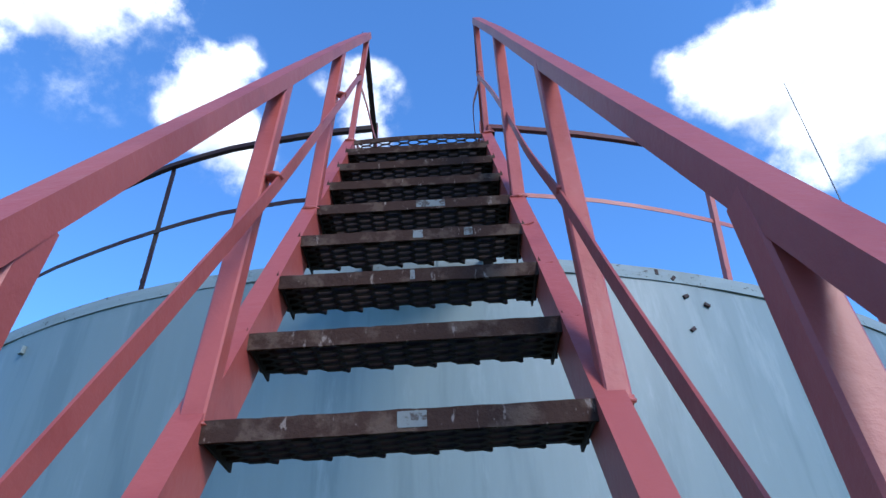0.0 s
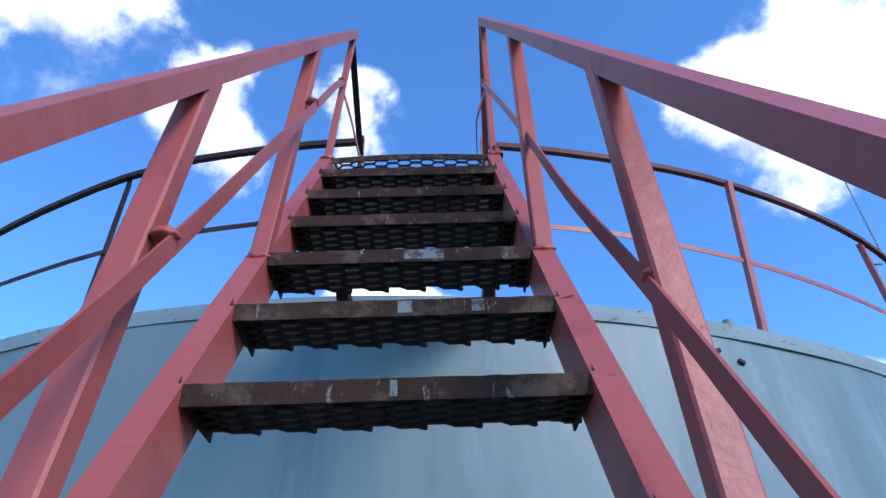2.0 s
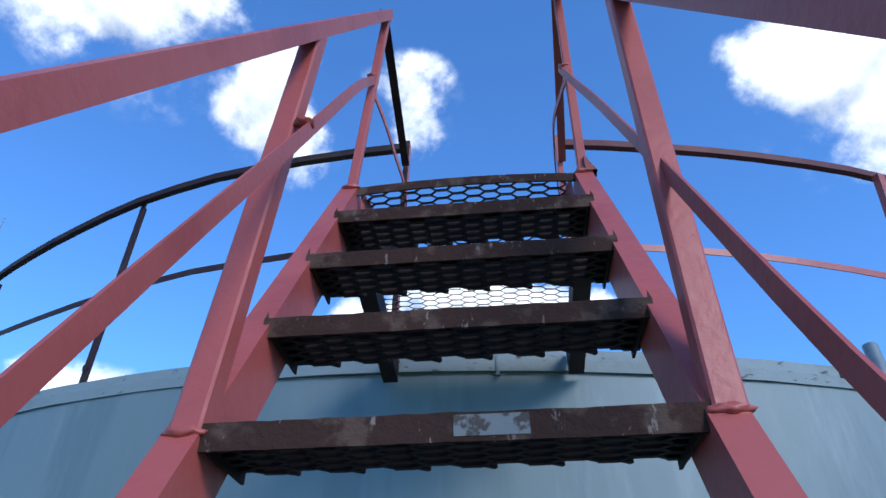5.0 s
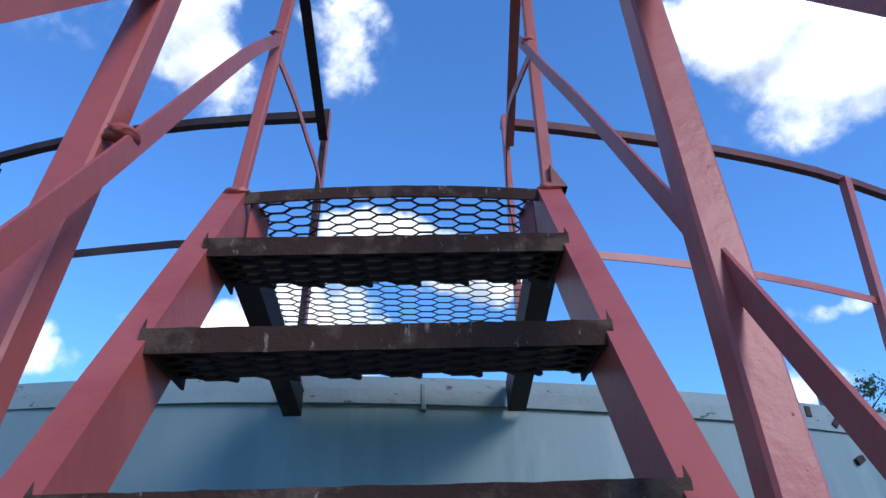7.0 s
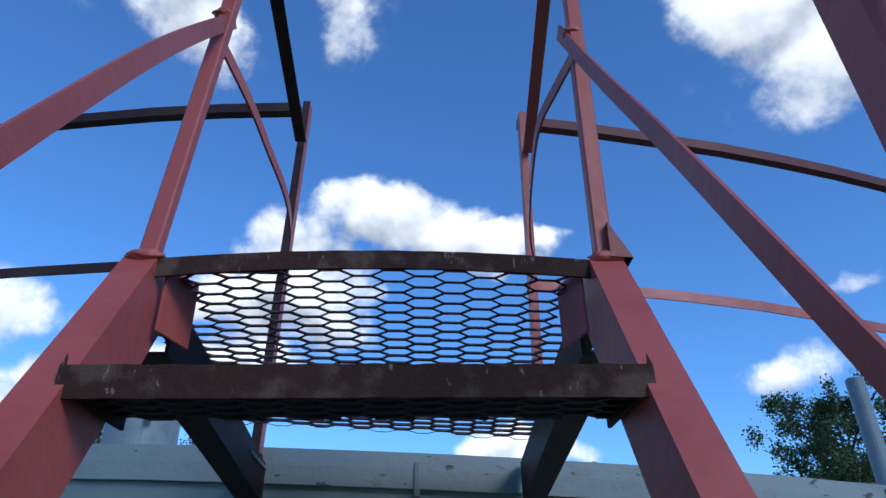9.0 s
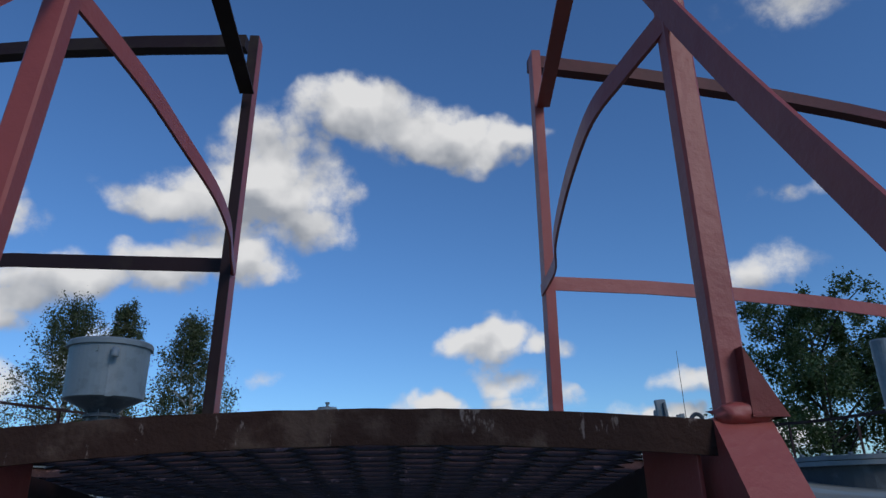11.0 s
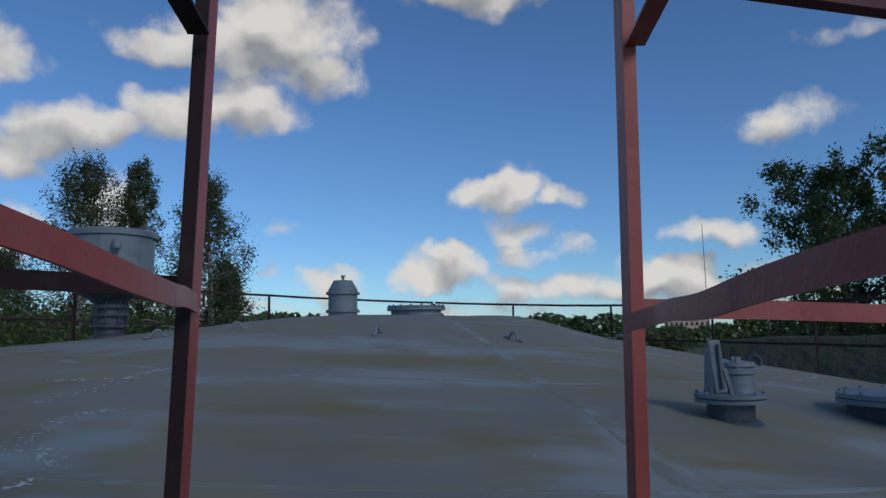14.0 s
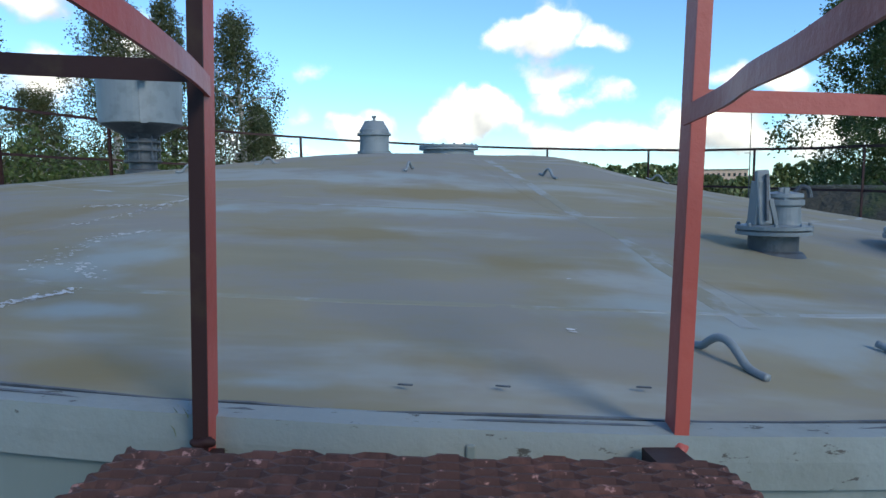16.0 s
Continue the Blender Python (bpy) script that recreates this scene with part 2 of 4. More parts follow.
def add_stains(m, spots, colour, edge):
    """Washes of paler paint with ragged outlines at given places on the roof: x, y, half width, half depth, strength."""
    nt = m.node_tree
    bsdf = nt.nodes["Principled BSDF"]
    geo = nt.nodes.new("ShaderNodeNewGeometry")
    n = nt.nodes.new("ShaderNodeTexNoise")
    n.inputs["Scale"].default_value, n.inputs["Detail"].default_value = edge, 7
    nt.links.new(geo.outputs["Position"], n.inputs["Vector"])
    total = None
    for x, y, wide, deep, strong in spots:
        a = nt.nodes.new("ShaderNodeVectorMath")
        a.operation = "SUBTRACT"
        nt.links.new(geo.outputs["Position"], a.inputs[0])
        a.inputs[1].default_value = (x, y, 0)
        b = nt.nodes.new("ShaderNodeVectorMath")
        b.operation = "MULTIPLY"
        nt.links.new(a.outputs[0], b.inputs[0])
        b.inputs[1].default_value = (1 / wide, 1 / deep, 0)
        c = nt.nodes.new("ShaderNodeVectorMath")
        c.operation = "LENGTH"
        nt.links.new(b.outputs[0], c.inputs[0])
        d = nt.nodes.new("ShaderNodeMath")
        d.operation = "MULTIPLY_ADD"
        nt.links.new(c.outputs["Value"], d.inputs[0])
        d.inputs[1].default_value, d.inputs[2].default_value = -strong, strong
        if total is None:
            total = d.outputs[0]
        else:
            e = nt.nodes.new("ShaderNodeMath")
            e.operation = "MAXIMUM"
            nt.links.new(total, e.inputs[0])
            nt.links.new(d.outputs[0], e.inputs[1])
            total = e.outputs[0]
    rag = nt.nodes.new("ShaderNodeMath")
    rag.operation = "MULTIPLY_ADD"
    nt.links.new(n.outputs["Fac"], rag.inputs[0])
    rag.inputs[1].default_value = 1.8
    nt.links.new(total, rag.inputs[2])
    lim = nt.nodes.new("ShaderNodeMapRange")
    lim.interpolation_type = "SMOOTHSTEP"
    nt.links.new(rag.outputs[0], lim.inputs["Value"])
    lim.inputs["From Min"].default_value, lim.inputs["From Max"].default_value, lim.inputs["To Max"].default_value = 0.92, 1.65, 0.9
    mx = nt.nodes.new("ShaderNodeMix")
    mx.data_type = "RGBA"
    old = bsdf.inputs["Base Color"].links[0].from_socket
    nt.links.new(lim.outputs[0], mx.inputs[0])
    nt.links.new(old, mx.inputs[6])
    mx.inputs[7].default_value = (*colour, 1)
    nt.links.new(mx.outputs[2], bsdf.inputs["Base Color"])


add_stains(ROOF, ((-0.48, 2.59, 0.566, 0.189, 0.8), (0.08, 3.94, 1.08, 0.359, 0.7), (-0.69, 1.18, 0.292, 0.0973, 0.7), (-0.01, 1.28, 0.478, 0.115, 0.5), (-1.86, 2.82, 0.488, 0.488, 0.7), (0.88, 1.31, 0.188, 0.094, 0.7),
                  (0.22, 2.20, 0.329, 0.235, 0.5), (1.58, 3.89, 0.798, 0.443, 0.7), (1.10, 2.04, 0.371, 0.111, 0.7), (-2.60, 4.38, 0.798, 0.499, 0.8), (2.19, 1.75, 0.46, 0.184, 0.6)), (0.235, 0.190, 0.100), 2.6)
add_stains(ROOF, ((-0.29, 3.20, 0.931, 0.205, 0.8), (0.37, 3.25, 0.413, 0.184, 0.8), (-1.05, 3.12, 0.379, 0.19, 0.7), (0.57, 1.74, 0.301, 0.15, 0.8), (0.88, 1.61, 0.469, 0.3, 0.9),
                  (0.78, 2.31, 0.13, 0.464, 0.8), (-0.33, 1.15, 0.116, 0.0435, 0.7), (-1.12, 2.12, 0.29, 0.483, 0.8), (-0.93, 1.56, 0.243, 0.117, 0.8), (0.33, 1.05, 0.133, 0.0381, 0.8),
                  (1.29, 1.49, 0.467, 0.28, 0.6), (1.99, 2.37, 0.731, 0.365, 0.6), (-0.18, 4.51, 1.04, 0.348, 0.6), (-0.74, 1.06, 0.293, 0.039, 0.7)), (0.285, 0.330, 0.322), 3.4)
SEAM = material("seam_paint", (0.225, 0.218, 0.160), 0.8, second=(0.28, 0.305, 0.295), second_at=(0.48, 0.58), scale=2.6, bump=0.5, bump_scale=40.0)
ROOF_EDGE = material("rim_paint", (0.215, 0.250, 0.248), 0.65, second=(0.185, 0.21, 0.20), scale=2.5, third=(0.06, 0.06, 0.055), third_at=(0.61, 0.65), third_scale=22.0, third_stretch=(0.5, 1.4, 1.4), bump=0.5, bump_scale=50.0)
CHALK = material("flaked_white_paint", (0.54, 0.55, 0.54), 0.85, second=(0.34, 0.35, 0.34), scale=30.0)
GREY = material("grey_fitting_paint", (0.185, 0.22, 0.238), 0.5, second=(0.15, 0.18, 0.195), scale=5.0, third=(0.13, 0.12, 0.11),
                third_at=(0.69, 0.74), third_scale=22.0, bump=0.3, bump_scale=30.0)
# dark grey parts; also the painted shade below the breather drum
DUSKY = material("dark_grey_and_shade", (0.045, 0.055, 0.065), 0.5, second=(0.09, 0.105, 0.12), scale=6.0)
ROD = material("weathered_steel_rod", (0.13, 0.13, 0.13), 0.5, metal=0.3)
GRASS = material("rough_grass", (0.065, 0.085, 0.028), 0.9, second=(0.10, 0.10, 0.04), scale=0.15, third=(0.05, 0.07, 0.02), third_scale=2.0,
                 bump=1.0, bump_scale=3.0, bump_size=0.2)
EARTH = material("bank_earth", (0.055, 0.052, 0.038), 0.95, second=(0.05, 0.065, 0.025), scale=0.6, bump=1.0, bump_scale=2.5, bump_size=0.25)
BARK = material("birch_bark", (0.42, 0.40, 0.37), 0.8, second=(0.06, 0.05, 0.045), second_at=(0.52, 0.6), scale=3.0, stretch=(1, 1, 4))
BARK_DARK = material("dark_bark", (0.075, 0.06, 0.045), 0.9, second=(0.04, 0.033, 0.026), scale=5.0, stretch=(1, 1, 0.3))
CREAM = material("cream_panel_wall", (0.74, 0.50, 0.36), 0.85, second=(0.66, 0.42, 0.30), scale=0.3)
PANE = material("dark_glass", (0.03, 0.035, 0.04), 0.1)


def leaf_material(name, a, b, thin=0.35):
    m = bpy.data.materials.new(name)
    m.use_nodes = True
    nt = m.node_tree
    bsdf, out = nt.nodes["Principled BSDF"], nt.nodes["Material Output"]
    geo = nt.nodes.new("ShaderNodeNewGeometry")
    mixer = nt.nodes.new("ShaderNodeMix")
    mixer.data_type = "RGBA"
    mixer.inputs[6].default_value, mixer.inputs[7].default_value = (*a, 1), (*b, 1)
    nt.links.new(geo.outputs["Random Per Island"], mixer.inputs[0])
    nt.links.new(mixer.outputs[2], bsdf.inputs["Base Color"])
    bsdf.inputs["Roughness"].default_value = 0.45
    tr = nt.nodes.new("ShaderNodeBsdfTranslucent")
    nt.links.new(mixer.outputs[2], tr.inputs["Color"])
    sh = nt.nodes.new("ShaderNodeMixShader")
    sh.inputs[0].default_value = thin
    nt.links.new(bsdf.outputs[0], sh.inputs[1])
    nt.links.new(tr.outputs[0], sh.inputs[2])
    nt.links.new(sh.outputs[0], out.inputs[0])
    return m


BIRCH_LEAF = leaf_material("birch_leaves", (0.055, 0.080, 0.026), (0.14, 0.15, 0.07))
OAK_LEAF = leaf_material("broad_leaves", (0.04, 0.075, 0.02), (0.10, 0.14, 0.045))
BUSH_LEAF = leaf_material("bush_leaves", (0.06, 0.10, 0.024), (0.13, 0.16, 0.045))
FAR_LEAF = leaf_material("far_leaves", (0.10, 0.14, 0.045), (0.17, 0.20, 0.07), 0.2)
REED = leaf_material("tall_weeds", (0.10, 0.13, 0.04), (0.20, 0.21, 0.09))


# ---- mesh helpers ----
def mesh_of(bm, mat, name, smooth=False):
    me = bpy.data.meshes.new(name)
    bm.to_mesh(me)
    bm.free()
    me.materials.append(mat)
    if smooth:
        me.polygons.foreach_set("use_smooth", [True] * len(me.polygons))
    return me


def thing(name, label, category, at=(0, 0, 0), group="", kind=""):
    ob = new(name)
    ob.empty_display_size = 0.1
    ob.location = at
    return tagged(ob, label, category, group, kind)


def part(name, bm, mat, parent, label="", smooth=False, at=None, kind=""):
    me = bm if isinstance(bm, bpy.types.Mesh) else mesh_of(bm, mat, name, smooth)
    ob = new(name, me)
    ob.parent = parent
    if at is not None:
        ob.location = at
    if parent.type == "EMPTY":
        ob.matrix_parent_inverse = Matrix.Translation(-Vector(parent.location))
    return tagged(ob, label, kind=kind)


def single(name, bm, mat, label, category, group="", kind="", smooth=False):
    return tagged(new(name, mesh_of(bm, mat, name, smooth)), label, category, group, kind)


def frame_along(a, b, side=(1, 0, 0)):
    """x: near the given side, z: from a to b."""
    z = (Vector(b) - Vector(a)).normalized()
    x = Vector(side)
    x = (x - z * x.dot(z)).normalized()
    y = z.cross(x)
    m = Matrix((x, y, z)).transposed().to_4x4()
    m.translation = a
    return m


def extrude(bm, outline, a, b, side=(1, 0, 0)):
    """A prism with the outline (in the frame's x, y) from a to b."""
    m = frame_along(a, b, side)
    d = (Vector(b) - Vector(a)).length
    lo = [bm.verts.new(m @ Vector((u, v, 0))) for u, v in outline]
    hi = [bm.verts.new(m @ Vector((u, v, d))) for u, v in outline]
    n = len(outline)
    for i in range(n):
        bm.faces.new((lo[i], lo[(i + 1) % n], hi[(i + 1) % n], hi[i]))
    bm.faces.new(lo[::-1])
    bm.faces.new(hi)


def square(w, h, c=0.004):
    x, y = w / 2, h / 2
    return [(-x + c, -y), (x - c, -y), (x, -y + c), (x, y - c), (x - c, y), (-x + c, y), (-x, y - c), (-x, -y + c)]


def angle_iron(w, h, t=0.005, fx=1, fy=1):
    """An L: one leg along x, one along y, corner at 0."""
    pts = [(0, 0), (w, 0), (w, t), (t, t), (t, h), (0, h)]
    pts = [(fx * u, fy * v) for u, v in pts]
    return pts if fx * fy > 0 else pts[::-1]


def bar(outline, a, b, side=(1, 0, 0)):
    bm = bmesh.new()
    extrude(bm, outline, a, b, side)
    bmesh.ops.recalc_face_normals(bm, faces=bm.faces)
    return bm


def strip(points, w, t, side=(1, 0, 0), tall=True):
    """A flat bar through the points: w tall (or wide), t thick."""
    bm = bmesh.new()
    rows = []
    for i, p in enumerate(points):
        p = Vector(p)
        d = (Vector(points[min(i + 1, len(points) - 1)]) - Vector(points[max(i - 1, 0)])).normalized()
        x = Vector(side)
        x = (x - d * x.dot(d)).normalized()
        y = d.cross(x)
        hx, hy = (t / 2, w / 2) if tall else (w / 2, t / 2)
        rows.append([bm.verts.new(p + x * hx * u + y * hy * v) for u, v in ((-1, -1), (1, -1), (1, 1), (-1, 1))])
    for r0, r1 in zip(rows, rows[1:]):
        for k in range(4):
            bm.faces.new((r0[k], r0[(k + 1) % 4], r1[(k + 1) % 4], r1[k]))
    bm.faces.new(rows[0][::-1])
    bm.faces.new(rows[-1])
    bmesh.ops.recalc_face_normals(bm, faces=bm.faces)
    return bm


def curve_points(points, n=8):
    """A smooth line through the points."""
    pts = [Vector(p) for p in points]
    out = []
    for i in range(len(pts) - 1):
        p0, p1, p2, p3 = pts[max(i - 1, 0)], pts[i], pts[i + 1], pts[min(i + 2, len(pts) - 1)]
        for k in range(n):
            u = k / n
            out.append(0.5 * (2 * p1 + (p2 - p0) * u + (2 * p0 - 5 * p1 + 4 * p2 - p3) * u * u + (3 * p1 - p0 - 3 * p2 + p3) * u ** 3))
    return out + [pts[-1]]


def tube(points, r, seg=8, taper=None):
    bm = bmesh.new()
    rows = []
    for i, p in enumerate(points):
        p = Vector(p)
        d = (Vector(points[min(i + 1, len(points) - 1)]) - Vector(points[max(i - 1, 0)])).normalized()
        x = d.orthogonal().normalized() if i == 0 else (x - d * x.dot(d)).normalized()
        y = d.cross(x)
        rr = r if taper is None else r + (taper - r) * i / (len(points) - 1)
        rows.append([bm.verts.new(p + (x * math.cos(math.tau * k / seg) + y * math.sin(math.tau * k / seg)) * rr) for k in range(seg)])
    for r0, r1 in zip(rows, rows[1:]):
        for k in range(seg):
            bm.faces.new((r0[k], r0[(k + 1) % seg], r1[(k + 1) % seg], r1[k]))
    bm.faces.new(rows[0][::-1])
    bm.faces.new(rows[-1])
    bmesh.ops.recalc_face_normals(bm, faces=bm.faces)
    return bm


def lathe(profile, at, seg=40, bottom=True):
    """A turned body: rows of (radius, height) from the bottom up."""
    bm = bmesh.new()
    rows = [[bm.verts.new((at[0] + r * math.cos(math.tau * k / seg), at[1] + r * math.sin(math.tau * k / seg), at[2] + h)) for k in range(seg)] for r, h in profile]
    for r0, r1 in zip(rows, rows[1:]):
        for k in range(seg):
            bm.faces.new((r0[k], r0[(k + 1) % seg], r1[(k + 1) % seg], r1[k]))
    if bottom:
        bm.faces.new(rows[0][::-1])
    bm.faces.new(rows[-1])
    return bm


def block(x0, x1, y0, y1, z0, z1, m=None, bevel=0.0):
    bm = bmesh.new()
    bmesh.ops.create_cube(bm, size=1, matrix=(m or Matrix()) @ Matrix.Translation(((x0 + x1) / 2, (y0 + y1) / 2, (z0 + z1) / 2)) @ Matrix.Diagonal((x1 - x0, y1 - y0, z1 - z0, 1)))
    if bevel:
        bmesh.ops.bevel(bm, geom=bm.edges[:], offset=bevel, segments=2, affect="EDGES", profile=0.5)
    return bm


def join(*parts):
    """Several shapes of ONE piece as one bmesh."""
    out = bmesh.new()
    for p in parts:
        me = bpy.data.meshes.new("joined")
        p.to_mesh(me)
        p.free()
        out.from_mesh(me)
        bpy.data.meshes.remove(me)
    return out


# ---- the ground ----
def build_ground():
    bm = bmesh.new()
    rings = (0, 12, 25, 45, 80, 150, 400, 1200, 4000)
    rows = []
    rnd = random.Random(3)
    for r in rings:
        rows.append([bm.verts.new((r * math.cos(math.tau * k / 48), CY + r * math.sin(math.tau * k / 48), GROUND + (rnd.uniform(-0.25, 0.1) if 20 < r < 500 else 0))) for k in range(48)] if r else [bm.verts.new((0, CY, GROUND))])
    for k in range(48):
        bm.faces.new((rows[0][0], rows[1][k], rows[1][(k + 1) % 48]))
    for r0, r1 in zip(rows[1:], rows[2:]):
        for k in range(48):
            bm.faces.new((r0[k], r1[k], r1[(k + 1) % 48], r0[(k + 1) % 48]))
    single("ground", bm, GRASS, "rough green grass and weeds round the tank", "ground", kind="structure", smooth=True)


build_ground()


# ---- the tank ----
def build_tank():
    root = thing("storage_tank", "round grey-painted steel storage tank with a low conical roof", "storage tank", (0, CY, GROUND))
    # shell, with slow dents
    bm = bmesh.new()
    n, rows = 220, []
    heights = [GROUND - 0.05 + (4.1 - 0.118) * i / 22 for i in range(23)]
    for z in heights:
        row = []
        for k in range(n):
            a = math.tau * k / n
            u, v = math.sin(a), -math.cos(a)
            d = 0.012 * noise.noise((u * 7, v * 7, z * 0.9)) + 0.004 * noise.noise((u * 25, v * 25, z * 3))
            top = (z - GROUND) / (-GROUND)
            row.append(bm.verts.new(((R + d) * u, CY + (R + d) * v, z - LEAN * R * u * top)))
        rows.append(row)
    for r0, r1 in zip(rows, rows[1:]):
        for k in range(n):
            bm.faces.new((r0[k], r0[(k + 1) % n], r1[(k + 1) % n], r1[k]))
    bmesh.ops.recalc_face_normals(bm, faces=bm.faces)
    part("shell", bm, SHELL, root, "grey-blue painted steel wall with streaks", smooth=True)
    # roof cone, gently dented plates
    bm = bmesh.new()
    rr = [R + 0.012 - (R + 0.012) * i / 70 for i in range(70)] + [0.02]
    rows = []
    n = 200
    for r in rr:
        row = []
        for k in range(n):
            a = math.tau * k / n
            x, y = r * math.sin(a), CY - r * math.cos(a)
            dent = 0.020 * noise.noise((x * 0.9, y * 0.9, 3.1)) + 0.008 * noise.noise((x * 2.7, y * 2.7, 7.7))
            dent *= min(1, (R - r) / 0.5) * min(1, r / 1.0)
            row.append(bm.verts.new((x, y, roof_z(x, y) + dent)))
        rows.append(row)
    for r0, r1 in zip(rows, rows[1:]):
        for k in range(n):
            bm.faces.new((r0[k], r0[(k + 1) % n], r1[(k + 1) % n], r1[k]))
    bm.faces.new(rows[-1])
    bmesh.ops.recalc_face_normals(bm, faces=bm.faces)
    part("roof", bm, ROOF, root, "grey roof plates with ochre and pale blue stains", smooth=True)

    # rim: turned-down edge angle and a lower welded ledge
    def lift(x):
        return 0.020

    def ring(profile, name, mat, label, wave=0.0):
        bm = bmesh.new()
        n = 240
        cols = []
        for k in range(n):
            a = math.tau * k / n
            j = 0.0025 * noise.noise((math.sin(a) * 40, math.cos(a) * 40, 0))
            cols.append([bm.verts.new(((R + dr + j) * math.sin(a), CY - (R + dr + j) * math.cos(a), roof_z((R + dr) * math.sin(a), CY - (R + dr) * math.cos(a)) + dz + j + wave * noise.noise((math.sin(a) * 55, math.cos(a) * 55, 9.0)) + (lift(R * math.sin(a)) if dr > -0.06 and math.cos(a) > 0 else 0))) for dr, dz in profile])
        m = len(profile)
        for k in range(n):
            c0, c1 = cols[k], cols[(k + 1) % n]
            for i in range(m):
                bm.faces.new((c0[i], c0[(i + 1) % m], c1[(i + 1) % m], c1[i]))
        bmesh.ops.recalc_face_normals(bm, faces=bm.faces)
        part(name, bm, mat, root, label)

    ring([(-0.09, 0.000), (-0.035, 0.004), (0.012, 0.004), (0.014, -0.040), (0.012, -0.090), (-0.05, -0.090), (-0.09, -0.02)], "rim_angle", ROOF_EDGE, "rim angle with thick cracked paint")

    for dr, z in ((-0.050, 0.0005), (-0.022, 0.0025)):
        ring([(dr - 0.004, z), (dr + 0.004, z + 0.001), (dr + 0.004, z - 0.004), (dr - 0.004, z - 0.004)], "rim_crack", DUSKY, "dark broken gap in the rim paint", 0.011)

    # lap seams of the roof plates
    def seam_line(pts, w=0.05, h=0.0025):
        bm = bmesh.new()
        rows = []
        for i, (x, y) in enumerate(pts):
            x0, y0 = pts[max(i - 1, 0)]
            x1, y1 = pts[min(i + 1, len(pts) - 1)]
            d = Vector((x1 - x0, y1 - y0, 0)).normalized()
            s = Vector((-d.y, d.x, 0)) * (w / 2) * (1 + 0.5 * noise.noise((x * 5, y * 5, 1)))

            def z(p):
                r = math.hypot(p.x, p.y - CY)
                dent = 0.020 * noise.noise((p.x * 0.9, p.y * 0.9, 3.1)) + 0.008 * noise.noise((p.x * 2.7, p.y * 2.7, 7.7))
                return roof_z(p.x, p.y) + dent * min(1, (R - r) / 0.5) * min(1, r)
            c = Vector((x, y, 0))
            rows.append([bm.verts.new((q.x, q.y, z(q) + dz)) for q, dz in ((c - s, -0.006), (c - s * 0.5, h), (c + s * 0.5, h), (c + s, -0.006))])
        for r0, r1 in zip(rows, rows[1:]):
            for k in range(3):
                bm.faces.new((r0[k], r1[k], r1[k + 1], r0[k + 1]))
        bmesh.ops.recalc_face_normals(bm, faces=bm.faces)
        return bm

    for r in (5.45, 3.85, 1.4):
        part("roof_seam", seam_line([on_ring(360 * k / 120, r) for k in range(121)], 0.055, 0.0012), SEAM, root)
    for k in range(12):
        phi = 360 * k / 12 + 9
        part("roof_seam", seam_line([on_ring(phi + 1.2 * (i / 36), 1.4 + (5.45 - 1.4) * i / 36) for i in range(37)], 0.05, 0.001), ROOF, root)
    ridge = curve_points([(0.36, 5.85, 0), (0.62, 4.2, 0), (0.745, 3.0, 0), (0.81, 2.1, 0), (0.83, 1.62, 0)], 9)
    part("roof_seam", seam_line([(p.x, p.y) for p in ridge], 0.11, 0.0015), SEAM, root)
    return root


build_tank()


# ---- the stair ----
def hex_grating(width, depth, pitch=0.100, row=0.033, tall=0.007, heavy=1.0):
    """Expanded metal: flat bonds joined by slanting strands; front edge at y = 0, top at z = 0."""
    bm = bmesh.new()

    def strand(x0, y0, x1, y1, w, z0, z1):
        d = Vector((x1 - x0, y1 - y0, 0)).normalized()
        s = Vector((-d.y, d.x, 0)) * w / 2
        a, b = Vector((x0, y0, 0)), Vector((x1, y1, 0))
        top = [bm.verts.new((p.x, p.y, z0)) for p in (a - s, b - s, b + s, a + s)]
        low = [bm.verts.new((p.x, p.y, z1)) for p in (a - s, b - s, b + s, a + s)]
        bm.faces.new(top)
        bm.faces.new(low[::-1])
        for k in range(4):
            bm.faces.new((top[k], low[k], low[(k + 1) % 4], top[(k + 1) % 4]))

    cols, rows = int(width / pitch * 2) + 1, int(depth / row)
    left = -((cols - 1) * pitch / 2) / 2
    for i in range(cols):
        x = left + i * pitch / 2
        for j in range(rows):
            y = (j + (0.5 if i % 2 else 0.0)) * row + 0.006
            strand(x - 0.016, y, x + 0.016, y, 0.0060 * heavy, 0, -tall)
            if i + 1 < cols:
                for dy in (row / 2, -row / 2):
                    if 0 < y + dy < depth:
                        strand(x + 0.0145, y, x + pitch / 2 - 0.0145, y + dy, 0.0044 * heavy, -0.001, 0.001 - tall)
    bmesh.ops.recalc_face_normals(bm, faces=bm.faces)
    return bm


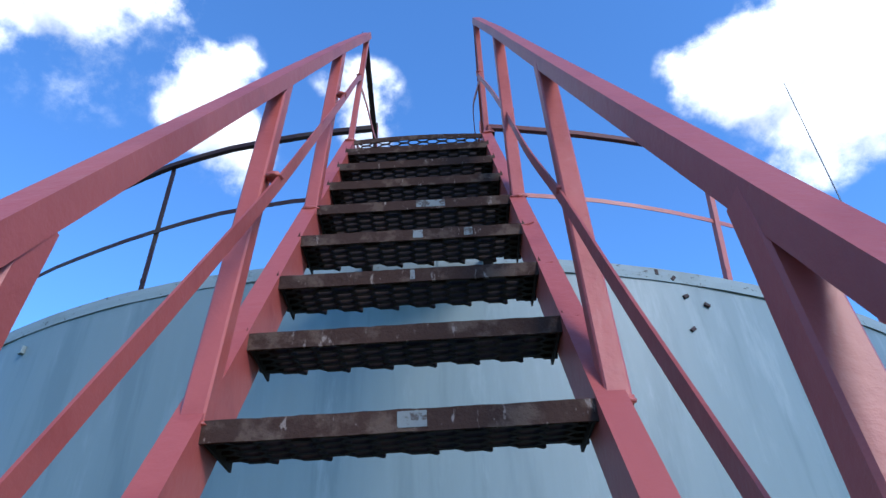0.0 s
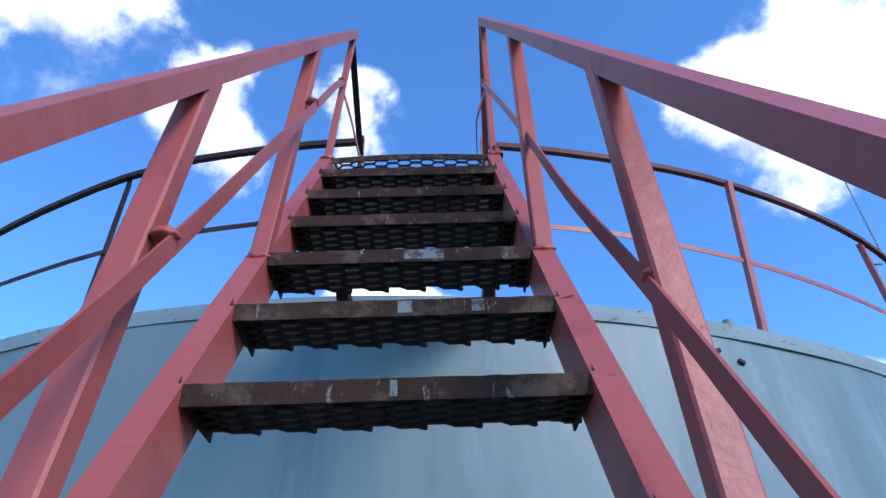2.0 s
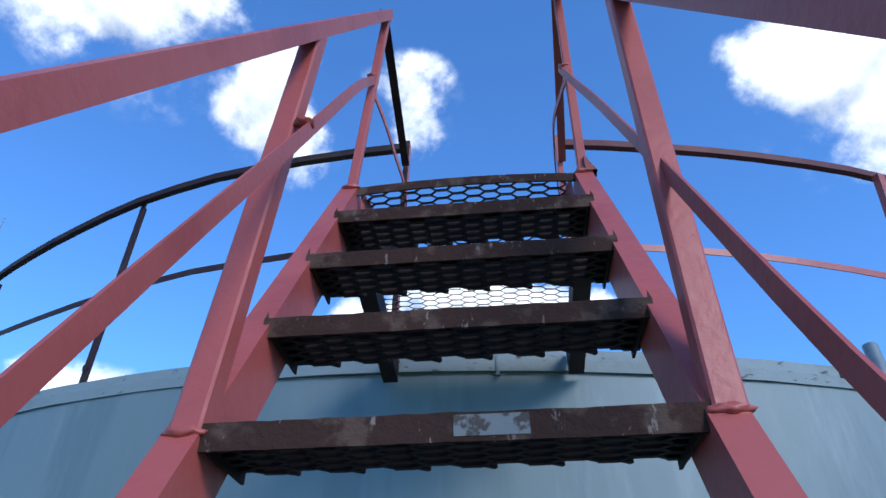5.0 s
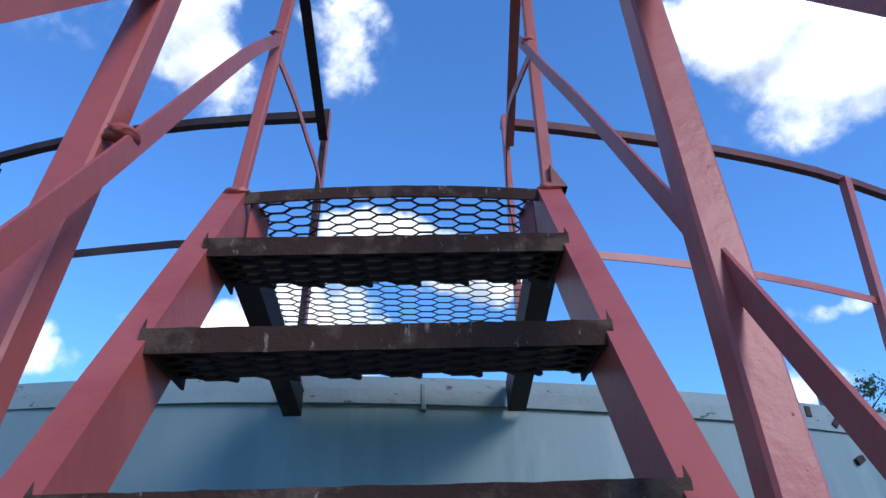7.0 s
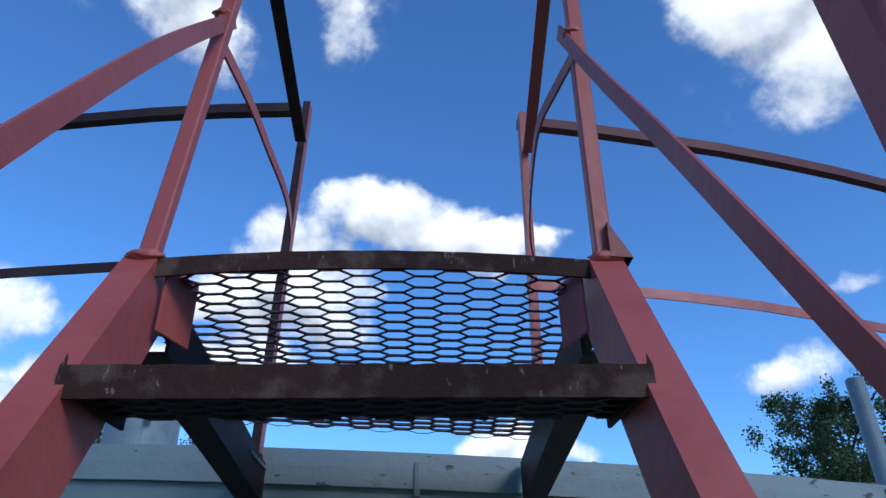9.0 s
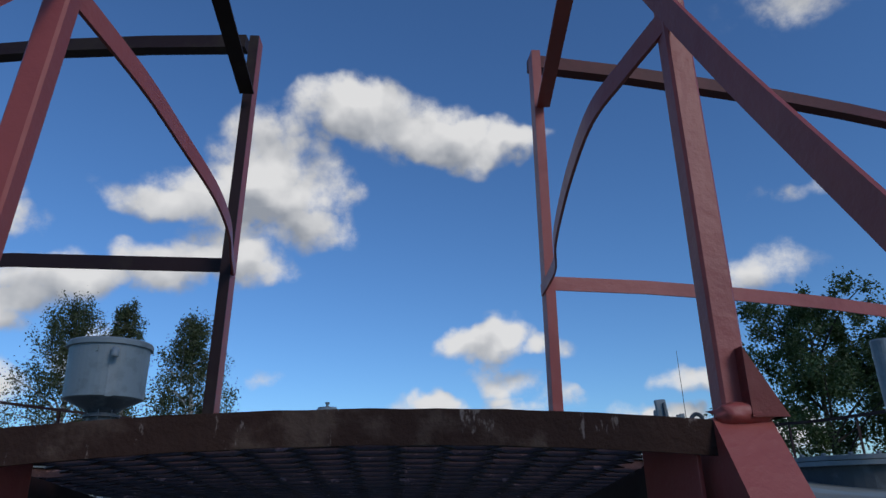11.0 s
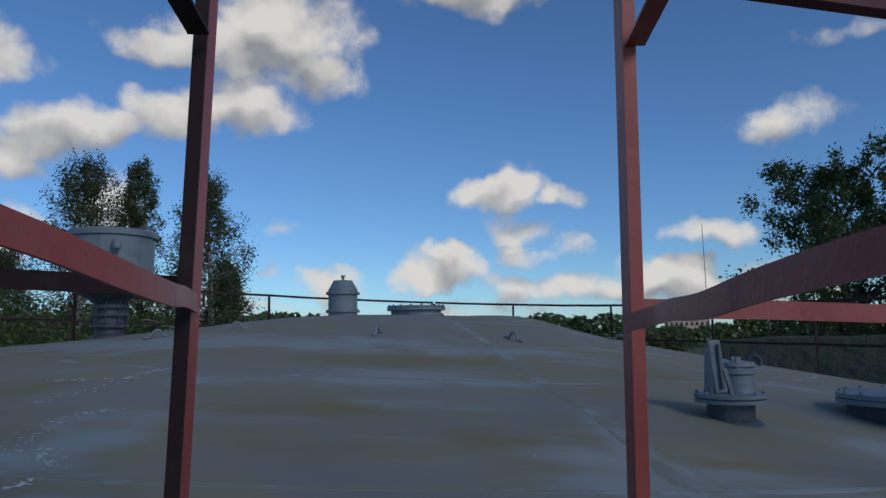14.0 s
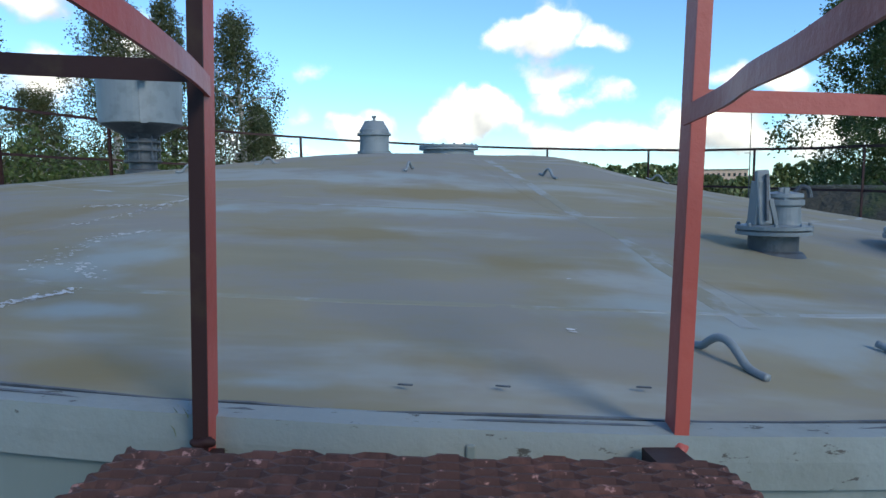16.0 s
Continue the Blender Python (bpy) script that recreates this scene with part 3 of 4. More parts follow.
def nosing_bar(w, rnd):
    """The front angle of a tread: upright face with a slightly ragged upper edge, flange behind."""
    bm = bmesh.new()
    n = 46
    rows = []
    for i in range(n + 1):
        x = -w / 2 + w * i / n
        e = 0.0016 * noise.noise((x * 30, rnd * 7.3, 0)) + 0.001 * noise.noise((x * 90, rnd, 4))
        prof = ((0, -0.040 + e * 0.6), (0, e), (0.032, e), (0.032, -0.005), (0.005, -0.005), (0.005, -0.040 + e * 0.6))
        rows.append([bm.verts.new((x, y, z)) for y, z in prof])
    for r0, r1 in zip(rows, rows[1:]):
        for k in range(6):
            bm.faces.new((r0[k], r0[(k + 1) % 6], r1[(k + 1) % 6], r1[k]))
    bm.faces.new(rows[0])
    bm.faces.new(rows[-1][::-1])
    # burrs left at the upper corners
    for s in (-1, 1):
        x = s * (w / 2 - 0.004)
        v = [bm.verts.new(p) for p in ((x - 0.004, 0, -0.002), (x + 0.004, 0, -0.002), (x + 0.003, 0.003, -0.002), (x - s * 0.002, 0.001, 0.014 + 0.004 * rnd))]
        for f in ((0, 1, 3), (1, 2, 3), (2, 0, 3), (0, 2, 1)):
            bm.faces.new([v[k] for k in f])
    bmesh.ops.recalc_face_normals(bm, faces=bm.faces)
    return bm


def rail_z(y, s):
    """Height of the handrail's centre line."""
    return 0.912 + 1.545 * (y - 0.035) if s < 0 else 1.005 + 1.602 * (y - 0.035)


# the bent flat bars between handrail and stringer
MID_LEFT = ((-0.360, -2.7, -3.80), (-0.345, -2.2, -2.98), (-0.320, -1.9, -2.475), (-0.285, -1.6, -1.97), (-0.281, -1.3, -1.514), (-0.270, -1.0, -1.017),
            (-0.276, -0.64, -0.456), (-0.287, -0.3, 0.075), (-0.310, -0.08, 0.371), (-0.310, 0.05, 0.538))
MID_RIGHT = ((0.345, -2.7, -3.80), (0.345, -2.2, -3.02), (0.345, -1.9, -2.51), (0.346, -1.6, -2.04), (0.362, -1.3, -1.604), (0.363, -1.0, -1.162),
             (0.378, -0.64, -0.607), (0.380, -0.3, -0.070), (0.372, -0.08, 0.277), (0.350, 0.05, 0.520))


def mid_z(y, s):
    rows = MID_LEFT if s < 0 else MID_RIGHT
    return float(np.interp(y, [r[1] for r in rows], [r[2] for r in rows]))


def weld_lump(at, size, seed):
    bm = bmesh.new()
    bmesh.ops.create_icosphere(bm, subdivisions=3, radius=1.0)
    for v in bm.verts:
        k = 1 + 0.35 * noise.noise(v.co * 2.3 + Vector((seed * 3.7, 0, 0)))
        v.co = Vector((v.co.x * size[0] * k + at[0], v.co.y * size[1] * k + at[1], v.co.z * size[2] * k + at[2]))
    return bm


def build_stair():
    root = thing("steel_staircase", "steep red-painted steel stair with brown expanded-metal treads", "staircase", (0, -2.5, GROUND))
    along = Vector((0, RUN, RISE)).normalized()
    back = Vector((0, along.z, -along.y))
    foot = -4.1 / RISE * RUN - 0.02
    # stringers: channels, flange to the front, web inside
    for s in (-1, 1):
        a, b = Vector((s * 0.334, foot, GROUND + 0.02)), Vector((s * 0.334, -0.004, -0.035))
        out = [(0, 0), (s * 0.054, 0), (s * 0.054, 0.007), (s * 0.006, 0.007), (s * 0.006, 0.101), (s * 0.054, 0.101), (s * 0.054, 0.108), (0, 0.108)]
        bm = bmesh.new()
        lo = [bm.verts.new(a + Vector((u, 0, 0)) + back * v) for u, v in out]
        hi = []
        for u, v in out:
            p = b + Vector((u, 0, 0)) + back * v
            p = p + along * ((-0.035 - p.z) / along.z)
            hi.append(bm.verts.new(p))
        for k in range(8):
            bm.faces.new((lo[k], lo[(k + 1) % 8], hi[(k + 1) % 8], hi[k]))
        bm.faces.new(lo[::-1])
        bm.faces.new(hi)
        bmesh.ops.recalc_face_normals(bm, faces=bm.faces)
        part("stringer", bm, RED, root)
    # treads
    # these meshes carry the darkened grating colour, shade from below painted in
    grid = mesh_of(hex_grating(0.66, 0.162, row=0.030, tall=0.021, heavy=1.9), GRATE_SHADED, "grating")
    lug = mesh_of(join(block(-0.022, 0.022, 0.004, 0.160, -0.013, -0.009), block(-0.022, -0.017, 0.004, 0.160, -0.032, -0.0095)), GRATE_SHADED, "end_bracket")
    lug_r = mesh_of(join(block(-0.022, 0.022, 0.004, 0.160, -0.013, -0.009), block(0.017, 0.022, 0.004, 0.160, -0.032, -0.0095)), GRATE_SHADED, "end_bracket")
    for k in range(1, 16):
        at = (0.0, -k * RUN, -k * RISE)
        t = part("tread", nosing_bar(0.69, random.Random(k).random()), NOSING, root, "brown steel tread nosing with worn paint", at=at)
        for x0, wide in {4: ((0.06, 0.10),), 5: ((0.02, 0.030), (0.172, 0.026)), 8: ((0.022, 0.05),), 6: ((0.01, 0.012),)}.get(k, ()):
            part("paint_patch", block(x0 - wide / 2, x0 + wide / 2, -0.0012, 0.0004, -0.033, -0.004), PATCH, t, "grey paint patch on the nosing")
        if 4 < k < 10:
            part("pin", tube([(0.338, -0.004, -0.012), (0.372, -0.008, -0.010 + 0.003 * (k % 3))], 0.0028, 6), RED, t)
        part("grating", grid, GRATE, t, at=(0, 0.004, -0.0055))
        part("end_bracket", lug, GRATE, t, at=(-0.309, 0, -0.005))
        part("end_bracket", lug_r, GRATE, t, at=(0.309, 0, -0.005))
    # handrails
    low = -2.72
    for s in (-1, 1):
        lie = ((low, -0.324), (-1.25, -0.322), (-0.57, -0.317), (0.035, -0.288)) if s < 0 else ((low, 0.398), (-1.25, 0.399), (-0.57, 0.402), (0.035, 0.385))
        part("handrail", strip([(x, y, rail_z(y, s)) for y, x in lie], 0.038, 0.046), RED, root, "pinkish-red square handrail")
        # posts
        for k, (yb, yt) in enumerate(((0.012, 0.030), (-0.672, -0.572), (-1.352, -1.252), (-2.032, -1.932), (-2.66, -2.60))):
            xb = (-0.357, -0.358, -0.356, -0.356, -0.356)[k] if s < 0 else (0.362, 0.366, 0.376, 0.372, 0.372)[k]
            xc = float(np.interp(yt, [r[0] for r in lie], [r[1] for r in lie]))
            zb = (yb / RUN * RISE - 0.045 if k else -0.042) if k < 4 else GROUND
            zt = rail_z(yt, s) - 0.012
            outl = square(0.046, 0.044, 0.004) if k else square(0.029, 0.026, 0.003)
            post = part("post", bar(outl, (xb, yb, zb), (xc, yt, zt)), RED, root)
            if s > 0 and k in (1, 2):
                rs = random.Random(k)
                drops = []
                for i in range(60):
                    f = rs.uniform(0.12, 0.97)
                    d = bmesh.new()
                    bmesh.ops.create_icosphere(d, subdivisions=1, radius=rs.uniform(0.0018, 0.0036), matrix=Matrix.Translation((
                        xb + (xc - xb) * f + rs.uniform(-0.017, 0.017), yb + (yt - yb) * f - 0.0195, zb + (zt - zb) * f)))
                    drops.append(d)
                part("weld_spatter", join(*drops), RED, post, "drops of weld spatter under the paint", smooth=True, kind="stuff")
            if k < 4:
                part("weld", weld_lump((xb, yb - 0.016, zb + 0.010), (0.030, 0.012, 0.010), k + s), RED, post, "rough weld bead", smooth=True)
                yw = yb + (yt - yb) * 0.5
                rows = MID_LEFT if s < 0 else MID_RIGHT
                xw = float(np.interp(yw, [r[1] for r in rows], [r[0] for r in rows]))
                part("weld", weld_lump((xw + s * 0.012, yw, mid_z(yw, s) + 0.020), (0.020, 0.018, 0.010), k + s + 9), RED, post, "rough weld bead", smooth=True)
        part("mid_rail", strip(curve_points(MID_LEFT if s < 0 else MID_RIGHT, 5), 0.030, 0.005), RED, root, "flat red bar, slightly bent")
    # weld plates at the stair's head
    for s in (-1, 1):
        part("gusset", block(-0.002, 0.003, 0.0, 0.085, -0.12, -0.01, Matrix.Translation((s * 0.322, 0.01, -0.03)) @ Matrix.Rotation(radians(s * 14), 4, "Z"), 0.001), RED, root, "welded red gusset plate")
    bm = bmesh.new()
    v = [bm.verts.new(p) for p in ((0.366, -0.016, -0.036), (0.403, -0.012, -0.036), (0.368, -0.014, 0.028), (0.366, 0.026, -0.036), (0.403, 0.022, -0.036), (0.368, 0.026, 0.028))]
    for f in ((1, 4, 5, 2), (0, 3, 4, 1), (3, 5, 4), (0, 2, 5, 3), (0, 1, 2)):
        bm.faces.new([v[k] for k in f])
    bmesh.ops.solidify(bm, geom=bm.faces[:], thickness=0.004)
    part("corner_angle", bm, RED, root, "offcut of red angle welded to the post foot")
    return root


build_stair()


# ---- the landing ----
def build_landing():
    root = thing("landing_platform", "small landing of rusty brown expanded metal against the tank", "platform", (0, 0.45, -0.2))
    y1 = 0.932

    def top(y):
        return -0.037 - 0.088 * y
    n = 24
    pts = []
    for i in range(n + 1):
        x = -0.342 + 0.684 * i / n
        pts.append((x, -0.002, top(0) - 0.016 + 0.016 * (1 - (x / 0.342) ** 2) + 0.001 * noise.noise((x * 25, 0, 0))))
    part("front_edge", strip(pts, 0.031, 0.005, side=(0, 1, 0)), NOSING, root, "bowed brown edge bar with scraped paint")
    deep = 0.013
    bm = hex_grating(0.88, y1 - 0.005, tall=deep)
    for v in bm.verts:                  # the strands of the sheet are turned up, as stretching leaves them
        v.co.y += 1.5 * (v.co.z + deep)
    bmesh.ops.delete(bm, geom=[v for v in bm.verts if abs(v.co.x) > 0.338 and v.co.y < 0.19], context="VERTS")
    bmesh.ops.delete(bm, geom=[v for v in bm.verts if v.co.y > 0.775 + 0.05 * v.co.x or not -0.42 < v.co.x < 0.425], context="VERTS")
    for v in bm.verts:
        bow = 0.012 * (1 - (v.co.x / 0.342) ** 2) * max(0, 1 - v.co.y / 0.35)
        v.co.z += top(v.co.y) + bow - 0.002 - 0.056 * v.co.x * v.co.y
    part("grating", bm, GRATE, root, "brown expanded metal with flaking pink paint")
    for s in (-1, 1):
        a, b = Vector((s * 0.352, 0.10, top(0.1) - 0.012)), Vector((s * 0.362, y1 - 0.004, top(y1) - 0.045))
        out = [(0, 0), (s * 0.060, 0), (s * 0.060, -0.006), (s * 0.006, -0.006), (s * 0.006, -0.092), (s * 0.060, -0.092), (s * 0.060, -0.098), (0, -0.098)]
        bm = bmesh.new()
        lo = [bm.verts.new(a + Vector((u - s * 0.02, 0, v))) for u, v in out]
        hi = [bm.verts.new(b + Vector((u - s * 0.02, 0, v))) for u, v in out]
        for k in range(8):
            bm.faces.new((lo[k], lo[(k + 1) % 8], hi[(k + 1) % 8], hi[k]))
        bm.faces.new(lo[::-1])
        bm.faces.new(hi)
        bmesh.ops.recalc_face_normals(bm, faces=bm.faces)
        part("side_beam", bm, DARK, root, "dark steel side beam")
    part("end_plate", block(-0.412, -0.336, 0.735, 0.926, -0.150, -0.140, Matrix.Rotation(radians(-2), 4, "X"), 0.002), ROOF_EDGE, root, "grey-painted plate joining the beam to the rim")
    # rails beside the landing
    part("top_rail", bar(angle_iron(0.036, 0.036, 0.005, 1, -1), (-0.322, 0.035, 0.922), (-0.353, 0.868, 0.873)), DARK, root, "dark angle-iron rail")
    part("top_rail", bar(angle_iron(0.036, 0.036, 0.005, -1, -1), (0.400, 0.035, 0.962), (0.460, 0.930, 0.883)), RED, root, "red angle-iron rail")
    left = [(-0.322, 0.020, 0.459), (-0.301, 0.20, 0.455), (-0.290, 0.35, 0.444), (-0.276, 0.50, 0.424), (-0.287, 0.65, 0.416), (-0.319, 0.80, 0.421), (-0.341, 0.918, 0.417)]
    part("mid_rail", strip(curve_points(left, 6), 0.031, 0.005), RED, root, "bent flat red bar")
    right = [(0.366, -0.010, 0.418), (0.341, 0.10, 0.411), (0.324, 0.20, 0.405), (0.331, 0.35, 0.396), (0.346, 0.50, 0.385), (0.370, 0.65, 0.386), (0.402, 0.80, 0.383), (0.404, 0.955, 0.372)]
    part("mid_rail", strip(curve_points(right, 6), 0.030, 0.005), RED, root, "bent flat red bar")
    return root


build_landing()


# ---- guard rails round the roof ----
RAIL_H, MID_H = 1.18, 0.565


def far_phi(az):
    """Where the line of sight from the stair's head at that bearing meets the far rim, as an angle round the tank."""
    a = radians(az)
    ex, ey = 0.03, -0.148 - CY
    dx, dy = math.sin(a), math.cos(a)
    b = ex * dx + ey * dy
    s = -b + math.sqrt(b * b - (ex * ex + ey * ey - (R - 0.03) ** 2))
    return math.degrees(math.atan2(ex + s * dx, -(ey + s * dy)))


NEAR_LEFT = ((0, 1.245, 0.575), (9, 1.243, 0.600), (14, 1.238, 0.592), (19, 1.208, 0.557), (25, 1.15, 0.545), (33, 1.115, 0.550), (46, 1.13, 0.555), (70, 1.18, 0.565))
NEAR_RIGHT = ((0, 1.230, 0.555), (8, 1.238, 0.590), (13, 1.245, 0.585), (20, 1.262, 0.565), (27, 1.275, 0.552), (34, 1.285, 0.550), (50, 1.22, 0.555), (70, 1.18, 0.565))


def rail_height(q, upper):
    """Height of the bent rails over the roof edge, at an angle round the tank."""
    if abs(q) > 70:
        return RAIL_H if upper else MID_H
    rows = NEAR_LEFT if q < 0 else NEAR_RIGHT
    return float(np.interp(abs(q), [r[0] for r in rows], [r[1 if upper else 2] for r in rows]))


def build_guard(name, phis, mats, label, z_extra=0.0):
    x0, y0 = on_ring(phis[0], R - 0.03)
    root = thing(name, label, "railing", (x0, y0, roof_z(x0, y0)))
    r = R - 0.03
    rnd = random.Random(len(phis))
    for i, phi in enumerate(phis):
        x, y = on_ring(phi, r)
        z = roof_z(x, y)
        m = mats(i)
        a = radians(phi)
        lean = rnd.uniform(-0.012, 0.012) if i else 0
        side_lean = (0.150 if phi > 0 else 0.0) if i == 1 else 0.0
        out = Vector((math.sin(a), -math.cos(a), 0))
        if i:
            ang = angle_iron(0.040, 0.040, 0.005, 1, 1)
            part("post", bar(ang, (x, y, z - 0.03), (x + lean + side_lean, y + lean, z + rail_height(phi, True) - 0.02), side=(math.cos(a), math.sin(a), 0)), m, root)
            if i == 1:
                part("lug", block(-0.012, 0.012, -0.002, 0.002, -0.015, 0.015, Matrix.Translation((x + 0.02, y - 0.02, z + 0.12)) @ Matrix.Rotation(a, 4, "Z")), m, root)
        if i + 1 < len(phis):
            nxt = phis[i + 1]
            steps = 6
            for kind in ("top_rail", "mid_rail"):
                pts = []
                for k in range(steps + 1):
                    q = phi + (nxt - phi) * k / steps
                    px, py = on_ring(q, r + 0.004)
                    sag = 0.010 * math.sin(math.pi * k / steps) * rnd.uniform(0.3, 1)
                    hgt = rail_height(q, kind == "top_rail")
                    pts.append((px, py, roof_z(px, py) + hgt - sag))
                # red guard's top rail takes the darkened red, shade of its underside included
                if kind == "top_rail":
                    part(kind, strip(pts, 0.040, 0.036, side=(0, 0, 1), tall=False), RED_SHADED if mats(i) is RED else DARK, root)
                else:
                    part(kind, strip(pts, 0.036, 0.005, side=(0, 0, 1), tall=False), mats(i), root)
    return root


far_right = [far_phi(a) for a in (36.5, 31.8, 24.6, 16.75, 8.5, 1.7)]
far_left = [far_phi(a) for a in (-40.5, -33.9, -26.8, -19.5, -12.3, -5.3, 1.5)]
near_left = [-3.5, -19.0, -33.0, -46.0, -58.0, -70.0]
near_right = [3.95, 18.8, 33.5, 48.0, 62.0]
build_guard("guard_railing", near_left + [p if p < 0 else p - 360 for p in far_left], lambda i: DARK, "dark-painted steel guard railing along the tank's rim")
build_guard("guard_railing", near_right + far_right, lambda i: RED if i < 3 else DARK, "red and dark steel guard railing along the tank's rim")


def build_gate_post(x, y, x1, y1, turn, mat_a, mat_b, mat_c, label):
    """The angle post that ends the guard railing beside the landing, leaning from (x, y) to (x1, y1)."""
    z, top = roof_z(x, y), 1.072
    root = thing("railing_post", label, "post", (x, y, z), group="posts beside the landing")
    s = turn
    part("side_leg", bar(angle_iron(0.024, 0.045, 0.006, s, 1), (x, y, z - 0.05), (x1, y1, top)), mat_a, root)
    # thin strip over the front leg; mat_c can carry painted-in shade
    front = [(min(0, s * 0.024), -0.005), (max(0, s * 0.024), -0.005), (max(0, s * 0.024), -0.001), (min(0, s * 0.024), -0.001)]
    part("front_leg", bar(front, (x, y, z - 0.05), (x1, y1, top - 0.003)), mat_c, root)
    w = bmesh.new()
    bmesh.ops.create_icosphere(w, subdivisions=3, radius=0.016, matrix=Matrix.Translation((x + s * 0.010, y, z - 0.002)) @ Matrix.Diagonal((1.3, 1.0, 0.7, 1)))
    for v in w.verts:
        v.co += v.normal * 0.008 * noise.noise(v.co * 60)
    part("weld_lump", w, mat_b, root, "rough weld at the foot", smooth=True)


# left post: shade inside the angle is painted on as DARK
build_gate_post(-0.362, 0.910, -0.322, 0.894, -1, RED, DARK, DARK, "red angle-iron post welded to the roof rim, front leg darkened as shade")
build_gate_post(0.401, 0.955, 0.423, 0.935, 1, RED, RED, RED, "red angle-iron post welded to the roof rim")


# ---- fittings on the roof ----
def build_breather(x, y):
    z = roof_z(x, y)
    root = thing("breather_valve", "large grey drum-shaped breather valve on a ribbed pipe", "vent", (x, y, z))
    h0 = 0.795 - z
    # pipe, flanges and funnel in dark grey: the drum's shade is in the colour
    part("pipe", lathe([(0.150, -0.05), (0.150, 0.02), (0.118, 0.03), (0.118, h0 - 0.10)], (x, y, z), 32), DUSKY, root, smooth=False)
    for dz in (0.10, 0.20, 0.27, 0.37):
        part("pipe_flange", lathe([(0.119, dz - 0.010), (0.158, dz - 0.010), (0.158, dz + 0.010), (0.119, dz + 0.010)], (x, y, z), 32), DUSKY, root)
    for k in range(8):
        a = math.tau * k / 8 + 0.2
        part("tie_bolt", tube([(x + 0.145 * math.cos(a), y + 0.145 * math.sin(a), z + 0.08), (x + 0.145 * math.cos(a), y + 0.145 * math.sin(a), z + 0.40)], 0.007, 6), DUSKY, root)
    part("funnel", lathe([(0.120, h0 - 0.12), (0.17, h0 - 0.08), (0.335, h0 + 0.003)], (x, y, z), 40), DUSKY, root, "funnel under the drum, its shade painted dark grey")
    drum = part("drum", lathe([(0.332, h0), (0.344, h0 + 0.006), (0.352, 1.270 - z), (0.346, 1.280 - z)], (x, y, z), 48), GREY, root, "pale grey sheet-metal drum")
    part("lid", lathe([(0.352, 1.262 - z), (0.376, 1.266 - z), (0.378, 1.305 - z), (0.365, 1.322 - z), (0.20, 1.340 - z), (0.02, 1.345 - z)], (x, y, z), 48), GREY, root, "grey domed lid with an overhanging rim")
    a = radians(-62)
    ux, uy = math.cos(a), math.sin(a)
    part("elbow", tube(curve_points([(x + 0.345 * ux, y + 0.345 * uy, 1.19), (x + 0.40 * ux, y + 0.40 * uy, 1.19), (x + 0.425 * ux, y + 0.425 * uy, 1.165), (x + 0.428 * ux, y + 0.428 * uy, 1.13)], 5), 0.036, 14), GREY, root, "small pipe elbow on the drum", smooth=True)
    part("clip", block(-0.008, 0.008, -0.012, 0.012, -0.03, 0.03, Matrix.Translation((x + 0.352 * math.cos(radians(-85)), y + 0.352 * math.sin(radians(-85)), 1.22)) @ Matrix.Rotation(radians(5), 4, "Z")), GREY, root)
    part("seam_strip", block(-0.004, 0.004, -0.028, 0.028, -0.20, 0.16, Matrix.Translation((x + 0.349 * ux, y + 0.349 * uy, 0.99)) @ Matrix.Rotation(a, 4, "Z")), GREY, root)


build_breather(-2.70, 5.83)


def bolts(root, x, y, z, r, n, size=0.012):
    me = mesh_of(lathe([(size, 0), (size, 0.012), (size * 0.7, 0.016)], (0, 0, 0), 6), GREY, "bolt")
    for k in range(n):
        a = math.tau * (k + 0.5) / n
        part("bolt", me, GREY, root, at=(x + r * math.cos(a), y + r * math.sin(a), z))


def build_capped_vent(x, y, top):
    z = roof_z(x, y)
    h = top - z
    root = thing("vent_pipe", "short grey vent pipe with a bolted domed cap", "vent", (x, y, z))
    part("pipe", lathe([(0.222, -0.05), (0.222, h - 0.30)], (x, y, z), 40), GREY, root)
    for hz in (h - 0.56, h - 0.285):
        part("flange", lathe([(0.223, hz - 0.016), (0.258, hz - 0.016), (0.258, hz + 0.016), (0.223, hz + 0.016)], (x, y, z), 40), GREY, root)
        bolts(root, x, y, z + hz + 0.014, 0.242, 10)
    part("cap", lathe([(0.225, h - 0.268), (0.222, h - 0.22), (0.150, h - 0.10), (0.145, h - 0.085), (0.03, h - 0.075)], (x, y, z), 40), GREY, root, "domed cap")
    part("knob", lathe([(0.022, h - 0.08), (0.022, h - 0.035), (0.035, h - 0.03), (0.035, h - 0.005), (0.02, h)], (x, y, z), 16), GREY, root)


build_capped_vent(-1.09, 10.05, 1.295)


def build_manhole(x, y, r, top, name, label, mat):
    z = roof_z(x, y)
    h = top - z
    root = thing(name, label, "hatch", (x, y, z))
    part("neck", lathe([(r * 0.86, -0.06), (r * 0.86, h - 0.03)], (x, y, z), 40), mat, root)
    part("flange", lathe([(r * 0.87, h - 0.055), (r, h - 0.055), (r, h - 0.032), (r * 0.87, h - 0.032)], (x, y, z), 40), GREY, root)
    part("cover", lathe([(r * 0.99, h - 0.028), (r * 0.99, h - 0.006), (r * 0.6, h), (0.02, h + 0.002)], (x, y, z), 40), GREY, root)
    bolts(root, x, y, top - 0.008, r * 0.92, 16, 0.013)


build_manhole(0.036, 7.30, 0.330, 0.690, "roof_manhole", "round grey bolted manhole at the top of the roof", GREY)
build_manhole(2.48, 3.00, 0.345, 0.045, "side_manhole", "dark round manhole with a thin overhanging cover", DUSKY)


